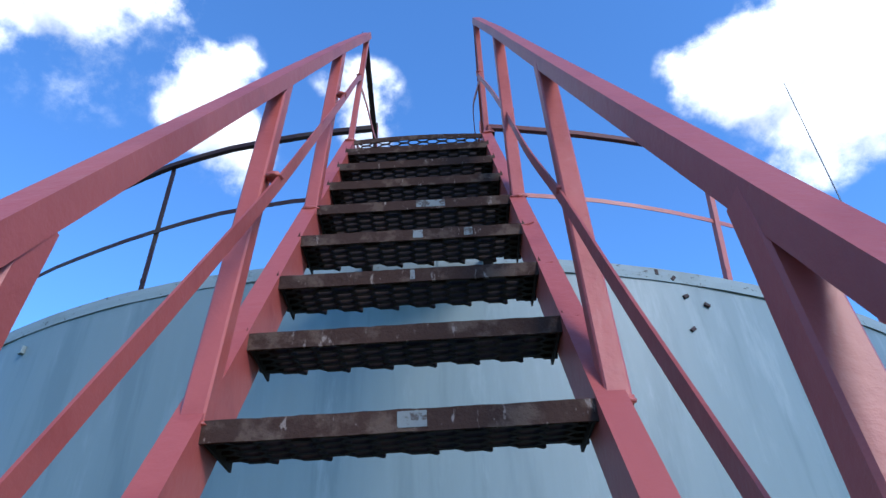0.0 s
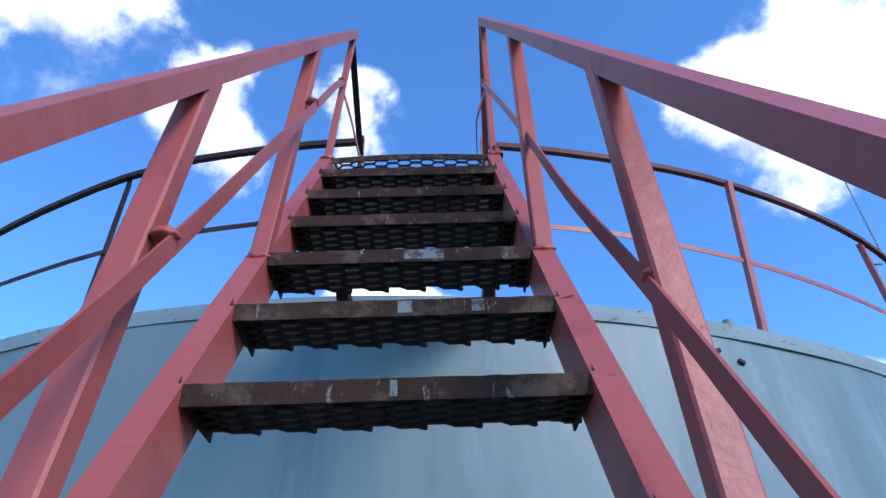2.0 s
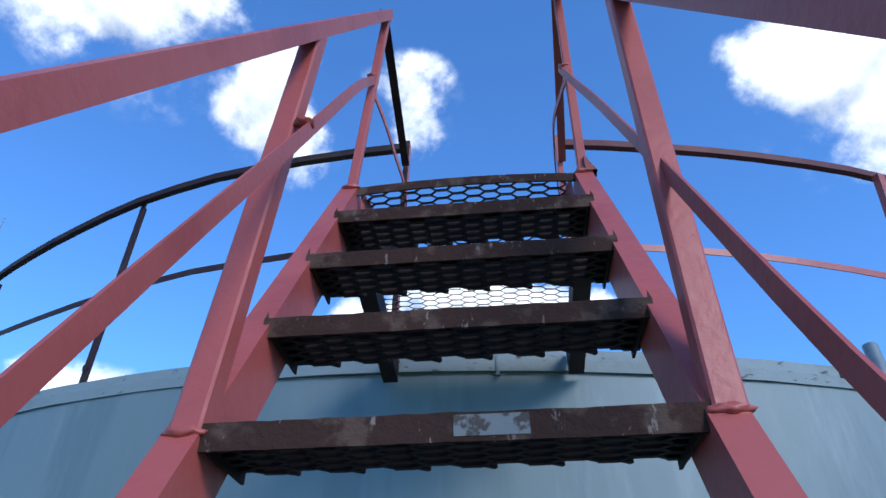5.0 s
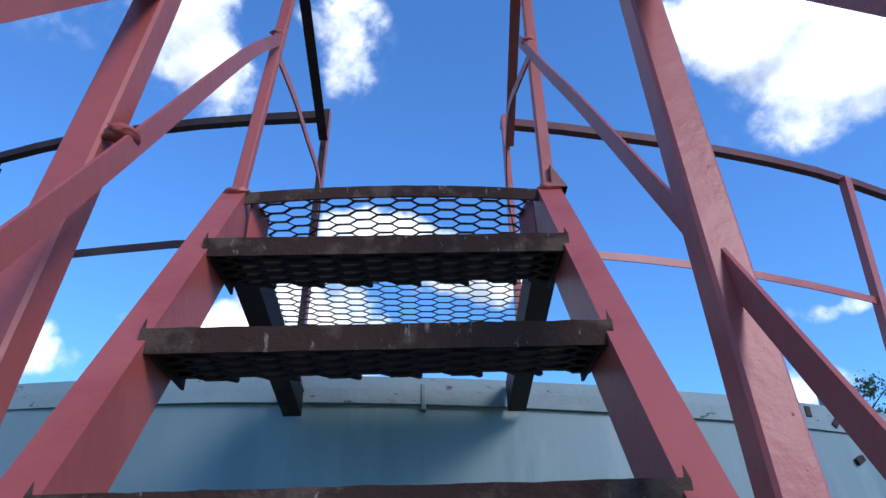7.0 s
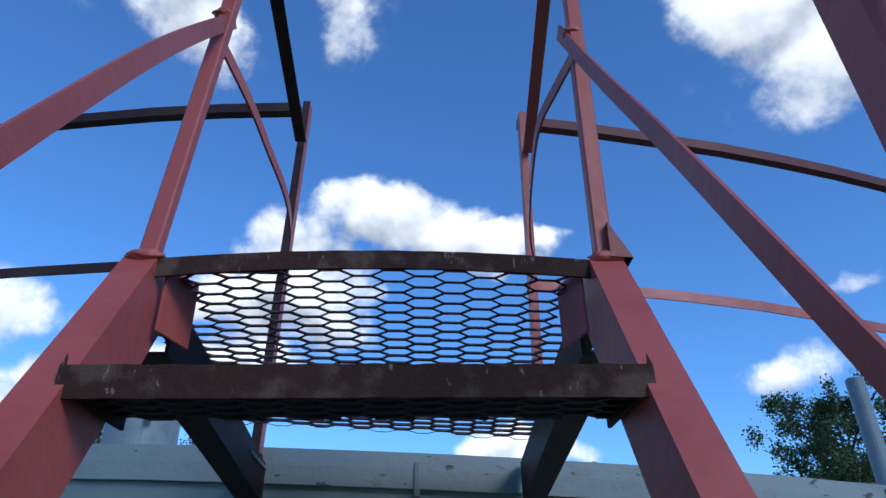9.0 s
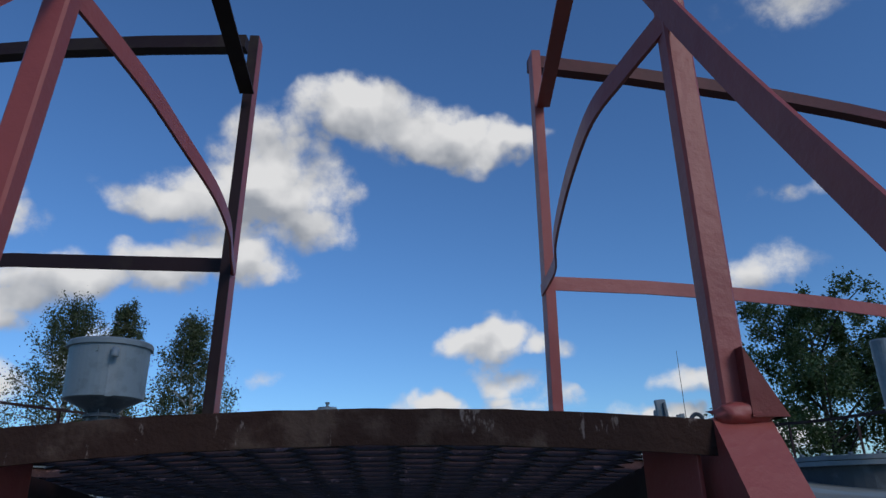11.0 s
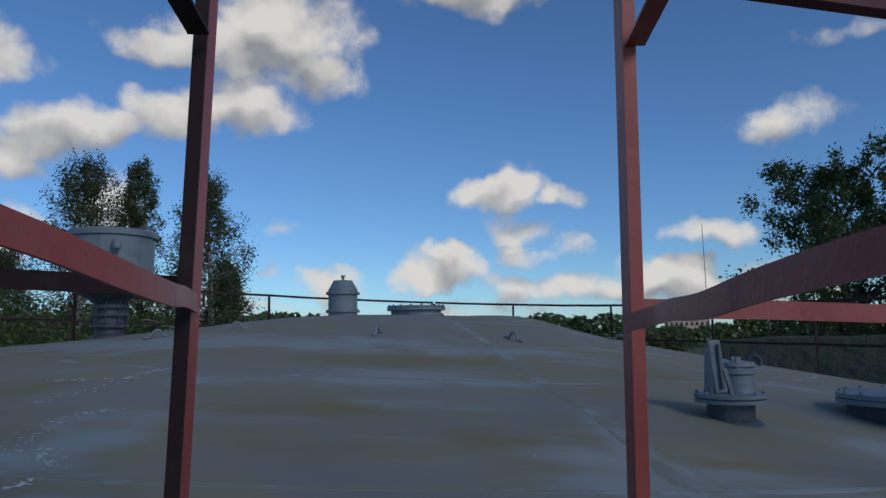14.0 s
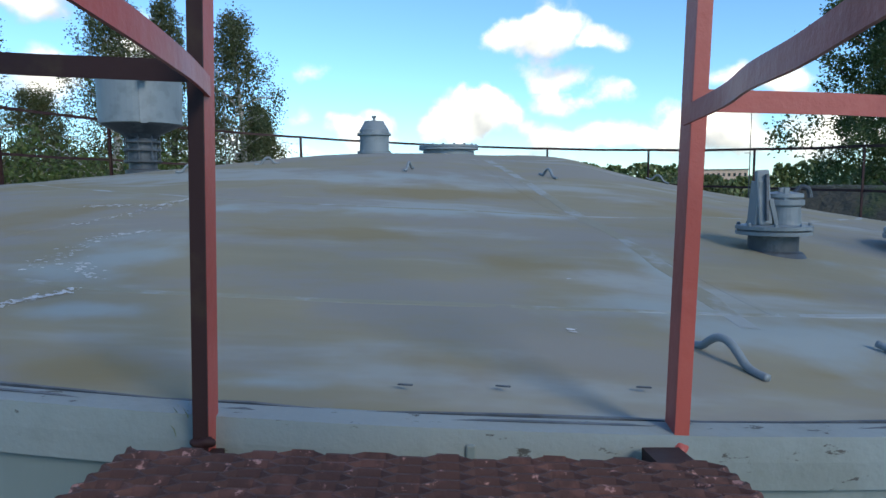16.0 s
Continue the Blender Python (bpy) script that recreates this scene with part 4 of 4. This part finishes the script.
def build_gauge_hatch(x, y):
    z = roof_z(x, y)
    root = thing("gauge_hatch", "grey cast gauging hatch with a foot lever on the roof", "hatch", (x, y, z))
    root.scale = (0.94, 0.94, 0.94)
    f = 0.098
    part("neck", lathe([(0.150, -0.03), (0.122, 0.004), (0.105, 0.012), (0.105, f - 0.02), (0.118, f - 0.012)], (x, y, z), 36), DUSKY, root, "darker grey neck")
    part("lower_flange", lathe([(0.10, f - 0.014), (0.158, f - 0.014), (0.158, f + 0.002), (0.10, f + 0.002)], (x, y, z), 36), GREY, root)
    part("gasket", lathe([(0.10, f + 0.003), (0.150, f + 0.003), (0.150, f + 0.009), (0.10, f + 0.009)], (x, y, z), 36), DUSKY, root, "black gasket")
    part("upper_flange", lathe([(0.10, f + 0.010), (0.160, f + 0.010), (0.160, f + 0.026), (0.10, f + 0.030)], (x, y, z), 36), GREY, root)
    cx = x + 0.035
    part("body", lathe([(0.082, f + 0.026), (0.078, f + 0.05), (0.076, f + 0.11), (0.090, f + 0.118), (0.090, f + 0.140), (0.07, f + 0.146)], (cx, y, z), 32), GREY, root, "pale grey cast body")
    part("lid", lathe([(0.082, f + 0.147), (0.086, f + 0.152), (0.084, f + 0.168), (0.03, f + 0.178)], (cx, y, z), 32), GREY, root)
    for s in (-1, 1):
        part("ear", block(-0.012, 0.012, -0.006, 0.006, 0.0, 0.055, Matrix.Translation((cx - 0.02, y + s * 0.022 - 0.05, z + f + 0.140)), 0.002), GREY, root)
    part("handle", tube(curve_points([(cx + 0.05, y, z + f + 0.16), (cx + 0.075, y, z + f + 0.195), (cx + 0.105, y - 0.01, z + f + 0.19), (cx + 0.118, y - 0.01, z + f + 0.150)], 6), 0.011, 8), DUSKY, root, "dark curved handle")
    part("pedestal", block(-0.026, 0.026, -0.04, 0.04, 0.0, 0.20, Matrix.Translation((x - 0.085, y - 0.01, z + f + 0.024)) @ Matrix.Rotation(radians(4), 4, "Y"), 0.006), GREY, root)
    part("lever", block(-0.030, 0.030, -0.012, 0.012, 0.0, 0.245, Matrix.Translation((x - 0.065, y - 0.055, z + f + 0.03)) @ Matrix.Rotation(radians(-3), 4, "Y") @ Matrix.Rotation(radians(-6), 4, "X"), 0.008), GREY, root, "upright grey pedal lever")
    part("lever_rib", block(-0.006, 0.006, -0.016, 0.0, 0.02, 0.225, Matrix.Translation((x - 0.065, y - 0.068, z + f + 0.03)) @ Matrix.Rotation(radians(-6), 4, "X"), 0.002), DUSKY, root)
    part("brace", block(-0.010, 0.010, -0.006, 0.006, 0.0, 0.13, Matrix.Translation((x - 0.015, y - 0.06, z + f + 0.02)) @ Matrix.Rotation(radians(-14), 4, "Y"), 0.002), GREY, root)
    bolts(root, x, y, z + f + 0.024, 0.145, 8, 0.009)


build_gauge_hatch(1.405, 2.69)


def build_stub(x, y, top):
    z = roof_z(x, y)
    root = thing("pipe_stub", "plain grey upright pipe on the roof edge", "pipe", (x, y, z))
    part("tube", lathe([(0.046, -0.04), (0.046, top - z - 0.01), (0.040, top - z)], (x, y, z), 20), GREY, root, smooth=False)
    part("foot", lathe([(0.075, -0.02), (0.075, 0.010), (0.047, 0.012)], (x, y, z), 20), GREY, root)


build_stub(2.41, 2.48, 0.566)


def build_hook(x, y, turn, size=0.62, tall=0.62):
    """A bent rod welded down at both ends: foot, hump, foot."""
    z = roof_z(x, y)
    c, s = math.cos(radians(turn)), math.sin(radians(turn))
    shape = ((-0.17, 0.012), (-0.12, 0.004), (-0.085, 0.014), (-0.058, 0.048), (-0.030, 0.078), (0.0, 0.088), (0.030, 0.078), (0.058, 0.048), (0.085, 0.016), (0.12, 0.004), (0.16, 0.005))
    pts = []
    for u, h in shape:
        px, py = x + c * u * size, y + s * u * size
        pts.append((px, py, roof_z(px, py) + h * tall + 0.006))
    single("lifting_loop", tube(curve_points(pts, 4), 0.010, 8), GREY, "bent grey steel rod loop welded to the roof", "loop", group="rod loops on the roof", smooth=True)


build_hook(0.652, 1.362, -66, 0.76, 0.52)
build_hook(1.16, 1.40, -62, 0.76, 0.52)
for hx, hy, turn in ((0.77, 4.82, -60), (-0.263, 4.85, 75), (1.93, 5.93, -30), (-1.467, 5.40, 15), (-2.0, 5.1, 20)):
    build_hook(hx, hy, turn)


def build_scale(x, y, turn, size):
    bm = block(-0.030, 0.030, -0.008, 0.008, 0.0, 0.006, Matrix.Translation((x, y, roof_z(x, y) + 0.012)) @ Matrix.Rotation(radians(turn), 4, "Z") @ Matrix.Scale(size, 4), 0.002)
    single("weld_scar", bm, DUSKY, "short dark weld scar on the roof plate", "weld scar", group="weld scars on the roof")


for sx, sy, turn in ((-0.057, 1.12, -12), (0.132, 1.133, -14), (0.413, 1.16, -10)):
    build_scale(sx, sy, turn, 0.5)


def build_rod(x, y, low, top, lean=(0, 0)):
    pts = [(x + lean[0] * u, y + lean[1] * u, low + (top - low) * u) for u in (0, 0.3, 0.6, 1.0)]
    root = thing("lightning_rod", "thin steel lightning rod fixed to the guard railing", "lightning rod", (x, y, low), group="lightning rods")
    part("rod", tube(pts, 0.011, 6, 0.004), ROD, root)
    part("clamp", block(-0.05, 0.05, -0.004, 0.004, -0.006, 0.006, Matrix.Translation((x - 0.04, y + 0.01, low + 1.22))), ROD, root)


px, py = on_ring(36.3, R - 0.03)
qx, qy = on_ring(39.8, R - 0.03)
build_rod(px + 0.02, py + 0.05, roof_z(px, py), 3.05, (qx - px, qy - py))
px, py = on_ring(-46.5, R - 0.03)
build_rod(px, py, roof_z(px, py), 2.50)
px, py = on_ring(far_phi(24.2), R - 0.03)
build_rod(px, py, roof_z(px, py) - 0.1, 2.18)
px, py = on_ring(far_phi(-18.4), R - 0.03)
build_rod(px, py, roof_z(px, py), 2.67)

# small tabs left on the shell
for q, zz in ((16.35, -0.45), (15.1, -0.40), (14.6, -0.27), (14.9, -0.64), (13.6, -0.235)):
    x, y = on_ring(q, R + 0.008)
    single("weld_tab", block(-0.012, 0.012, -0.010, 0.008, -0.022, 0.018, Matrix.Translation((x, y, zz)) @ Matrix.Rotation(radians(q), 4, "Z") @ Matrix.Rotation(radians(q * 40), 4, "Y"), 0.003), DARK,
           "small dark burnt-off weld tab on the tank wall", "weld tab", group="weld tabs on the wall")
x, y = on_ring(-28.0, R + 0.012)
single("weld_tab", block(-0.02, 0.02, -0.02, 0.012, -0.03, 0.03, Matrix.Translation((x, y, -0.224)) @ Matrix.Rotation(radians(-28), 4, "Z"), 0.004), SHELL,
       "grey-painted weld tab on the tank wall", "weld tab", group="weld tabs on the wall")


# ---- plants and distance ----
def leaf_mesh(name, centres, size, mat, seed, droop=0.0, flat=1.0):
    """Many small folded leaves, each its own island."""
    rs = np.random.RandomState(seed)
    n = len(centres)
    d = rs.normal(size=(n, 3)) * (1, 1, flat)
    d[:, 2] -= droop
    d /= np.linalg.norm(d, axis=1)[:, None]
    u = np.cross(d, rs.normal(size=(n, 3)))
    u /= np.linalg.norm(u, axis=1)[:, None]
    s = size * rs.uniform(0.6, 1.35, (n, 1))
    base, tip = centres - d * s * 0.5, centres + d * s * 0.5
    fold = np.cross(d, u) * s * 0.12
    verts = np.stack([base, centres + u * s * 0.32 + fold, tip, centres - u * s * 0.32 + fold], 1).reshape(-1, 3)
    idx = np.arange(n * 4).reshape(n, 4)
    faces = np.concatenate([idx[:, [0, 1, 2]], idx[:, [0, 2, 3]]], 1).reshape(-1, 3)
    me = bpy.data.meshes.new(name)
    me.from_pydata(verts.tolist(), [], faces.tolist())
    me.materials.append(mat)
    return me


def crown_points(base, height, spread, start, limbs, seed, narrow=1.0, per=90, clump=0.35, droop=0.3, taper=1.4):
    """Limbs as lines of points and the leaf places round them."""
    rs = np.random.RandomState(seed)
    lines, leaves = [], []
    for i in range(limbs):
        u = start + (1 - start) * (i + rs.uniform(0, 0.8)) / limbs
        reach = spread * (1 - ((u - start) / (1.02 - start)) ** taper * narrow) * rs.uniform(0.55, 1.1) + 0.12 * spread
        a = i * 2.4 + rs.uniform(-0.5, 0.5)
        p0 = np.array([base[0], base[1], base[2] + height * u * 0.96])
        rise = rs.uniform(0.35, 0.9) * reach
        p2 = p0 + (math.cos(a) * reach, math.sin(a) * reach, rise - droop * reach * 0.5)
        p1 = p0 + (math.cos(a) * reach * 0.5, math.sin(a) * reach * 0.5, rise * 0.75)
        line = [p0 * (1 - t) ** 2 + 2 * p1 * t * (1 - t) + p2 * t * t for t in np.linspace(0, 1, 6)]
        lines.append(line)
        for k in range(6):
            t = rs.uniform(0.30, 1.05)
            c = p0 * (1 - t) ** 2 + 2 * p1 * t * (1 - t) + p2 * t * t
            k_top = 0.45 + 0.55 * min(1.0, reach / spread)
            c = c + rs.normal(size=3) * clump * spread * 0.35 * k_top
            m = int(per / 6 * rs.uniform(0.5, 1.5))
            q = c + k_top * rs.normal(size=(m, 3)) * (clump * spread * 0.23, clump * spread * 0.23, clump * spread * 0.30)
            q[:, 2] -= droop * rs.uniform(0, 0.5, m) * clump * spread
            leaves.append(q)
    return lines, np.concatenate(leaves)


def build_tree(name, x, y, top, spread, label, bark, leaf, seed, limbs=60, per=150, size=0.13, start=0.12, narrow=1.0, droop=0.3, clump=0.35, group="", taper=1.4):
    h = top - GROUND
    root = thing(name, label, "tree", (x, y, GROUND), group=group)
    lines, leaves = crown_points((x, y, GROUND), h, spread, start, limbs, seed, narrow, per, clump, droop, taper)
    rs = np.random.RandomState(seed + 50)
    trunk = [(x + 0.25 * math.sin(t * 3 + seed), y + 0.2 * math.sin(t * 2.3 + seed), GROUND - 0.1 + (h * 0.97 + 0.1) * t) for t in np.linspace(0, 1, 9)]
    part("trunk", tube(trunk, 0.018 * h + 0.02, 9, 0.02), bark, root, smooth=True)
    for i, line in enumerate(lines):
        if i % 2 == 0:
            part("limb", tube([tuple(p) for p in line], 0.045, 5, 0.012), bark, root)
    part("crown", leaf_mesh("crown", leaves, size, leaf, seed, droop), leaf, root)
    return root


def polar(az, dist):
    return dist * math.sin(radians(az)), dist * math.cos(radians(az))


BIRCH = "birch with drooping twigs and sparse grey-green leaves"
for az, dist, el, spread, seed in ((-26.4, 27, 14.3, 2.1, 11), (-22.8, 28, 14.5, 1.5, 12), (-17.6, 26, 13.7, 1.9, 13), (-35.8, 30, 14.0, 2.0, 14), (-31.5, 32, 7.0, 2.0, 15), (-15.9, 27, 6.4, 1.3, 16)):
    x, y = polar(az, dist)
    build_tree("birch_tree", x, y, 0.3 + dist * math.tan(radians(el)), spread * 1.55, BIRCH, BARK, BIRCH_LEAF, seed, limbs=96, per=330, size=0.085, start=0.16, narrow=1.0, droop=0.25, clump=0.30, taper=0.95, group="birches behind the tank")
for az, dist, el, spread, seed in ((34.2, 24, 11.6, 3.0, 21), (41.5, 25, 11.0, 2.8, 22)):
    x, y = polar(az, dist)
    build_tree("broadleaf_tree", x, y, 0.3 + dist * math.tan(radians(el)), spread, "dark green broadleaf tree with an open ragged crown", BARK_DARK, OAK_LEAF, seed, limbs=46, per=800, size=0.105, start=0.34, narrow=0.62, droop=0.1, clump=0.24, group="broadleaf trees beyond the bank")


def build_bush(x, y, low, top, spread, seed, mat, n=3800, size=0.16, label="dense green bush of leafy shoots"):
    rs = np.random.RandomState(seed)
    pts = []
    for i in range(16):
        a, r = rs.uniform(0, math.tau), spread * math.sqrt(rs.uniform(0, 1)) * 0.8
        h = (top - low) * rs.uniform(0.55, 1.0) * (1 - 0.45 * (r / spread) ** 2)
        m = n // 16
        q = rs.normal(size=(m, 3)) * (spread * 0.22, spread * 0.22, 0)
        t = rs.uniform(0.05, 1, m) ** 0.8
        q[:, 2] = low + h * t
        q[:, :2] *= (1.15 - 0.75 * t)[:, None]
        q[:, 0] += x + r * math.cos(a)
        q[:, 1] += y + r * math.sin(a)
        pts.append(q)
    root = thing("bush", label, "bush", (x, y, low), group="bushes round the tank")
    part("foliage", leaf_mesh("foliage", np.concatenate(pts), size, mat, seed), mat, root)
    for i in range(5):
        a = math.tau * i / 5
        part("stem", tube([(x, y, low - 0.1), (x + 0.3 * spread * math.cos(a), y + 0.3 * spread * math.sin(a), low + (top - low) * 0.6)], 0.03, 5, 0.01), BARK_DARK, root)


for i, (az, dist, el) in enumerate(((-38, 19, 4.5), (-34, 21, 5.5), (-30.5, 22, 6.0), (-27, 22, 5.2), (-23.5, 23, 5.0), (-20.5, 22, 4.4), (-17.5, 24, 3.6), (-15, 26, 2.6), (-43, 18, 4.0))):
    x, y = polar(az, dist)
    build_bush(x, y, GROUND, 0.3 + dist * math.tan(radians(el)), 2.0, 40 + i, BUSH_LEAF)


def build_bank():
    """Earth bank round the tank's far right side."""
    bm = bmesh.new()
    rows = []
    n = 60
    for i in range(n + 1):
        phi = 55 + 105 * i / n
        row = []
        wob = 0.25 * noise.noise((i * 0.21, 0, 0))
        for dr, z in ((-4.6, GROUND - 0.05), (-3.2, -2.9), (-1.8, -1.1), (-0.6, 0.10), (0.5, 0.16), (2.6, -0.3), (6.5, -1.6), (12, GROUND - 0.05)):
            x, y = on_ring(phi, 14.5 + dr + 0.3 * noise.noise((i * 0.4, dr, 2)))
            end = min(1, i / 10, (n - i) / 10)
            row.append(bm.verts.new((x, y, GROUND - 0.05 + (z + wob * (z > -3) - GROUND + 0.05) * end)))
        rows.append(row)
    for r0, r1 in zip(rows, rows[1:]):
        for k in range(7):
            bm.faces.new((r0[k], r0[k + 1], r1[k + 1], r1[k]))
    bmesh.ops.recalc_face_normals(bm, faces=bm.faces)
    single("earth_bank", bm, EARTH, "dark earth bank with thin weeds beside the tank", "bank", kind="structure", smooth=True)


build_bank()
for i in range(15):
    phi = 62 + 6.4 * i
    if 120 < phi < 146:
        continue
    x, y = on_ring(phi, 15.6 + (i % 3) * 0.8)
    build_bush(x, y, -0.35, 1.15 + 0.45 * math.sin(i * 2.1), 1.5, 70 + i, REED, n=2600, size=0.14, label="tall pale green weeds on the bank")


def build_far_wood():
    """A far belt of trees on the horizon."""
    rs = np.random.RandomState(5)
    pts = []
    for az in np.arange(-60, 75, 0.55):
        d = 210 + 60 * noise.noise((az * 0.09, 4, 0)) - (40 if az < 0 else 0)
        top = 0.3 + d * math.tan(radians(1.35 + 0.75 * noise.noise((az * 0.23, 1, 0)) + 0.5 * noise.noise((az * 0.9, 2, 0)) + (0.5 if az < -8 else 0) - (1.0 if 20 < az < 26 else 0)))
        x, y = polar(az, d)
        m = 150
        q = rs.normal(size=(m, 3)) * (1.9, 1.9, 0)
        t = rs.uniform(0, 1, m)
        q[:, 2] = GROUND + (top - GROUND) * t
        q[:, :2] *= (1.2 - t)[:, None]
        pts.append(q + (x, y, 0))
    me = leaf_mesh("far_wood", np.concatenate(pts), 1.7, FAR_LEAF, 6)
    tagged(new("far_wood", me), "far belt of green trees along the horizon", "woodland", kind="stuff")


build_far_wood()
for i, (az, dist, el, sp) in enumerate(((-10.0, 60, 2.6, 2.6), (-8.6, 62, 2.3, 2.2), (10.5, 90, 1.9, 3.0), (11.8, 95, 1.6, 2.6), (18.6, 50, 1.5, 1.6), (20.0, 48, 1.6, 1.4))):
    x, y = polar(az, dist)
    build_bush(x, y, GROUND, 0.3 + dist * math.tan(radians(el)), sp, 120 + i, BUSH_LEAF, n=3200, size=0.34, label="rounded green tree standing beyond the tank")


def build_block(az0, az1, dist, top):
    x0, y0 = polar(az0, dist)
    x1, y1 = polar(az1, dist)
    root = thing("apartment_building", "far cream panel building with rows of dark windows", "building", ((x0 + x1) / 2, (y0 + y1) / 2, GROUND))
    d = Vector((x1 - x0, y1 - y0, 0))
    m = Matrix.Translation((x0, y0, 0)) @ Matrix.Rotation(math.atan2(d.y, d.x), 4, "Z")
    w, floors = d.length, 3
    cols = 9
    step, bay = (top - GROUND - 0.6) / floors, w / cols
    # front wall with real openings: piers, bands and the back of the building
    pieces = [block(0, w, 0.5, 11, GROUND - 0.2, top, m)]
    for k in range(cols + 1):
        pieces.append(block(max(0, k * bay - bay * 0.26), min(w, k * bay + bay * 0.26), 0, 0.5, GROUND - 0.2, top, m))
    for j in range(floors + 1):
        z = GROUND + j * step
        pieces.append(block(0, w, 0.004, 0.5, z - step * 0.26, z + step * 0.26, m))
    pieces.append(block(0, w, 0.002, 0.5, top - 0.9, top - 0.01, m))
    part("wall", pieces[0], CREAM, root)
    for p in pieces[1:]:
        part("wall_panel", p, CREAM, root)
    part("roof", block(-0.3, w + 0.3, -0.3, 11.3, top, top + 0.35, m), DUSKY, root, "dark flat roof edge")
    for k in range(cols):
        for j in range(floors):
            z = GROUND + j * step
            part("window", block(k * bay + bay * 0.26, (k + 1) * bay - bay * 0.26, 0.36, 0.42, z + step * 0.26, z + step * 0.74, m), PANE, root)


build_block(20.7, 24.2, 320, 0.3 + 320 * math.tan(radians(0.95)))


# flaking white paint on the roof, as thin chips in a few streaks
def build_flakes():
    rs = np.random.RandomState(9)
    verts, faces = [], []
    for x0, y0, x1, y1, n, wide in ((-1.19, 1.49, -1.03, 1.76, 90, 0.022), (-1.06, 1.85, -1.18, 2.03, 26, 0.035), (-1.34, 2.41, -1.16, 2.54, 34, 0.035), (-1.28, 1.94, -1.33, 2.41, 30, 0.05), (-1.80, 3.17, -1.37, 3.25, 60, 0.035), (-1.45, 3.15, -1.32, 3.54, 60, 0.035), (-1.58, 2.66, -1.40, 3.15, 30, 0.04), (0.33, 1.46, 0.35, 1.51, 4, 0.01), (0.41, 1.97, 0.42, 2.00, 3, 0.01)):
        for i in range(n * 2 if n > 5 else n):
            t = rs.uniform()
            cx, cy = x0 + (x1 - x0) * t + rs.normal() * wide * 0.55, y0 + (y1 - y0) * t + rs.normal() * wide * 0.5
            k, r, turn = rs.randint(5, 8), 0.0009 + 0.0080 * rs.uniform() ** 2, rs.uniform(0, 6.28)
            base = len(verts)
            for j in range(k):
                a = turn + math.tau * j / k
                rr = r * rs.uniform(0.5, 1.2)
                px, py = cx + rr * math.cos(a) * 1.6, cy + rr * math.sin(a)
                d = 0.020 * noise.noise((px * 0.9, py * 0.9, 3.1)) + 0.008 * noise.noise((px * 2.7, py * 2.7, 7.7))
                verts.append((px, py, roof_z(px, py) + d + 0.0022))
            faces.append(tuple(range(base, base + k)))
    me = bpy.data.meshes.new("paint_flakes")
    me.from_pydata(verts, [], faces)
    me.materials.append(CHALK)
    tagged(new("paint_flakes", me), "white flakes of old paint along a roof seam", "paint flakes", kind="stuff")


build_flakes()


def build_tuft(x, y, seed):
    rs = random.Random(seed)
    bm = bmesh.new()
    for i in range(26):
        a, h, l = rs.uniform(0, math.tau), rs.uniform(0.02, 0.055), rs.uniform(0.01, 0.035)
        px, py = x + rs.gauss(0, 0.012), y + rs.gauss(0, 0.010)
        z = roof_z(px, py) - 0.01
        s = Vector((-math.sin(a), math.cos(a), 0)) * 0.0012
        tip = Vector((px + l * math.cos(a), py + l * math.sin(a), z + h))
        mid = Vector((px + 0.3 * l * math.cos(a), py + 0.3 * l * math.sin(a), z + h * 0.6))
        low = Vector((px, py, z))
        v = [bm.verts.new(p) for p in (low - s, low + s, mid + s, mid - s, tip)]
        bm.faces.new((v[0], v[1], v[2], v[3]))
        bm.faces.new((v[3], v[2], v[4]))
    single("grass_tuft", bm, REED, "small tuft of dry grass growing on the rim", "grass", kind="stuff")


build_tuft(-0.415, 0.965, 1)

single("weld_tab", block(-0.008, 0.008, -0.016, 0.010, -0.045, 0.045, Matrix.Translation((0.062, 0.943, -0.205)), 0.003), SHELL,
       "grey-painted upright tab welded under the rim", "weld tab", group="weld tabs on the wall")
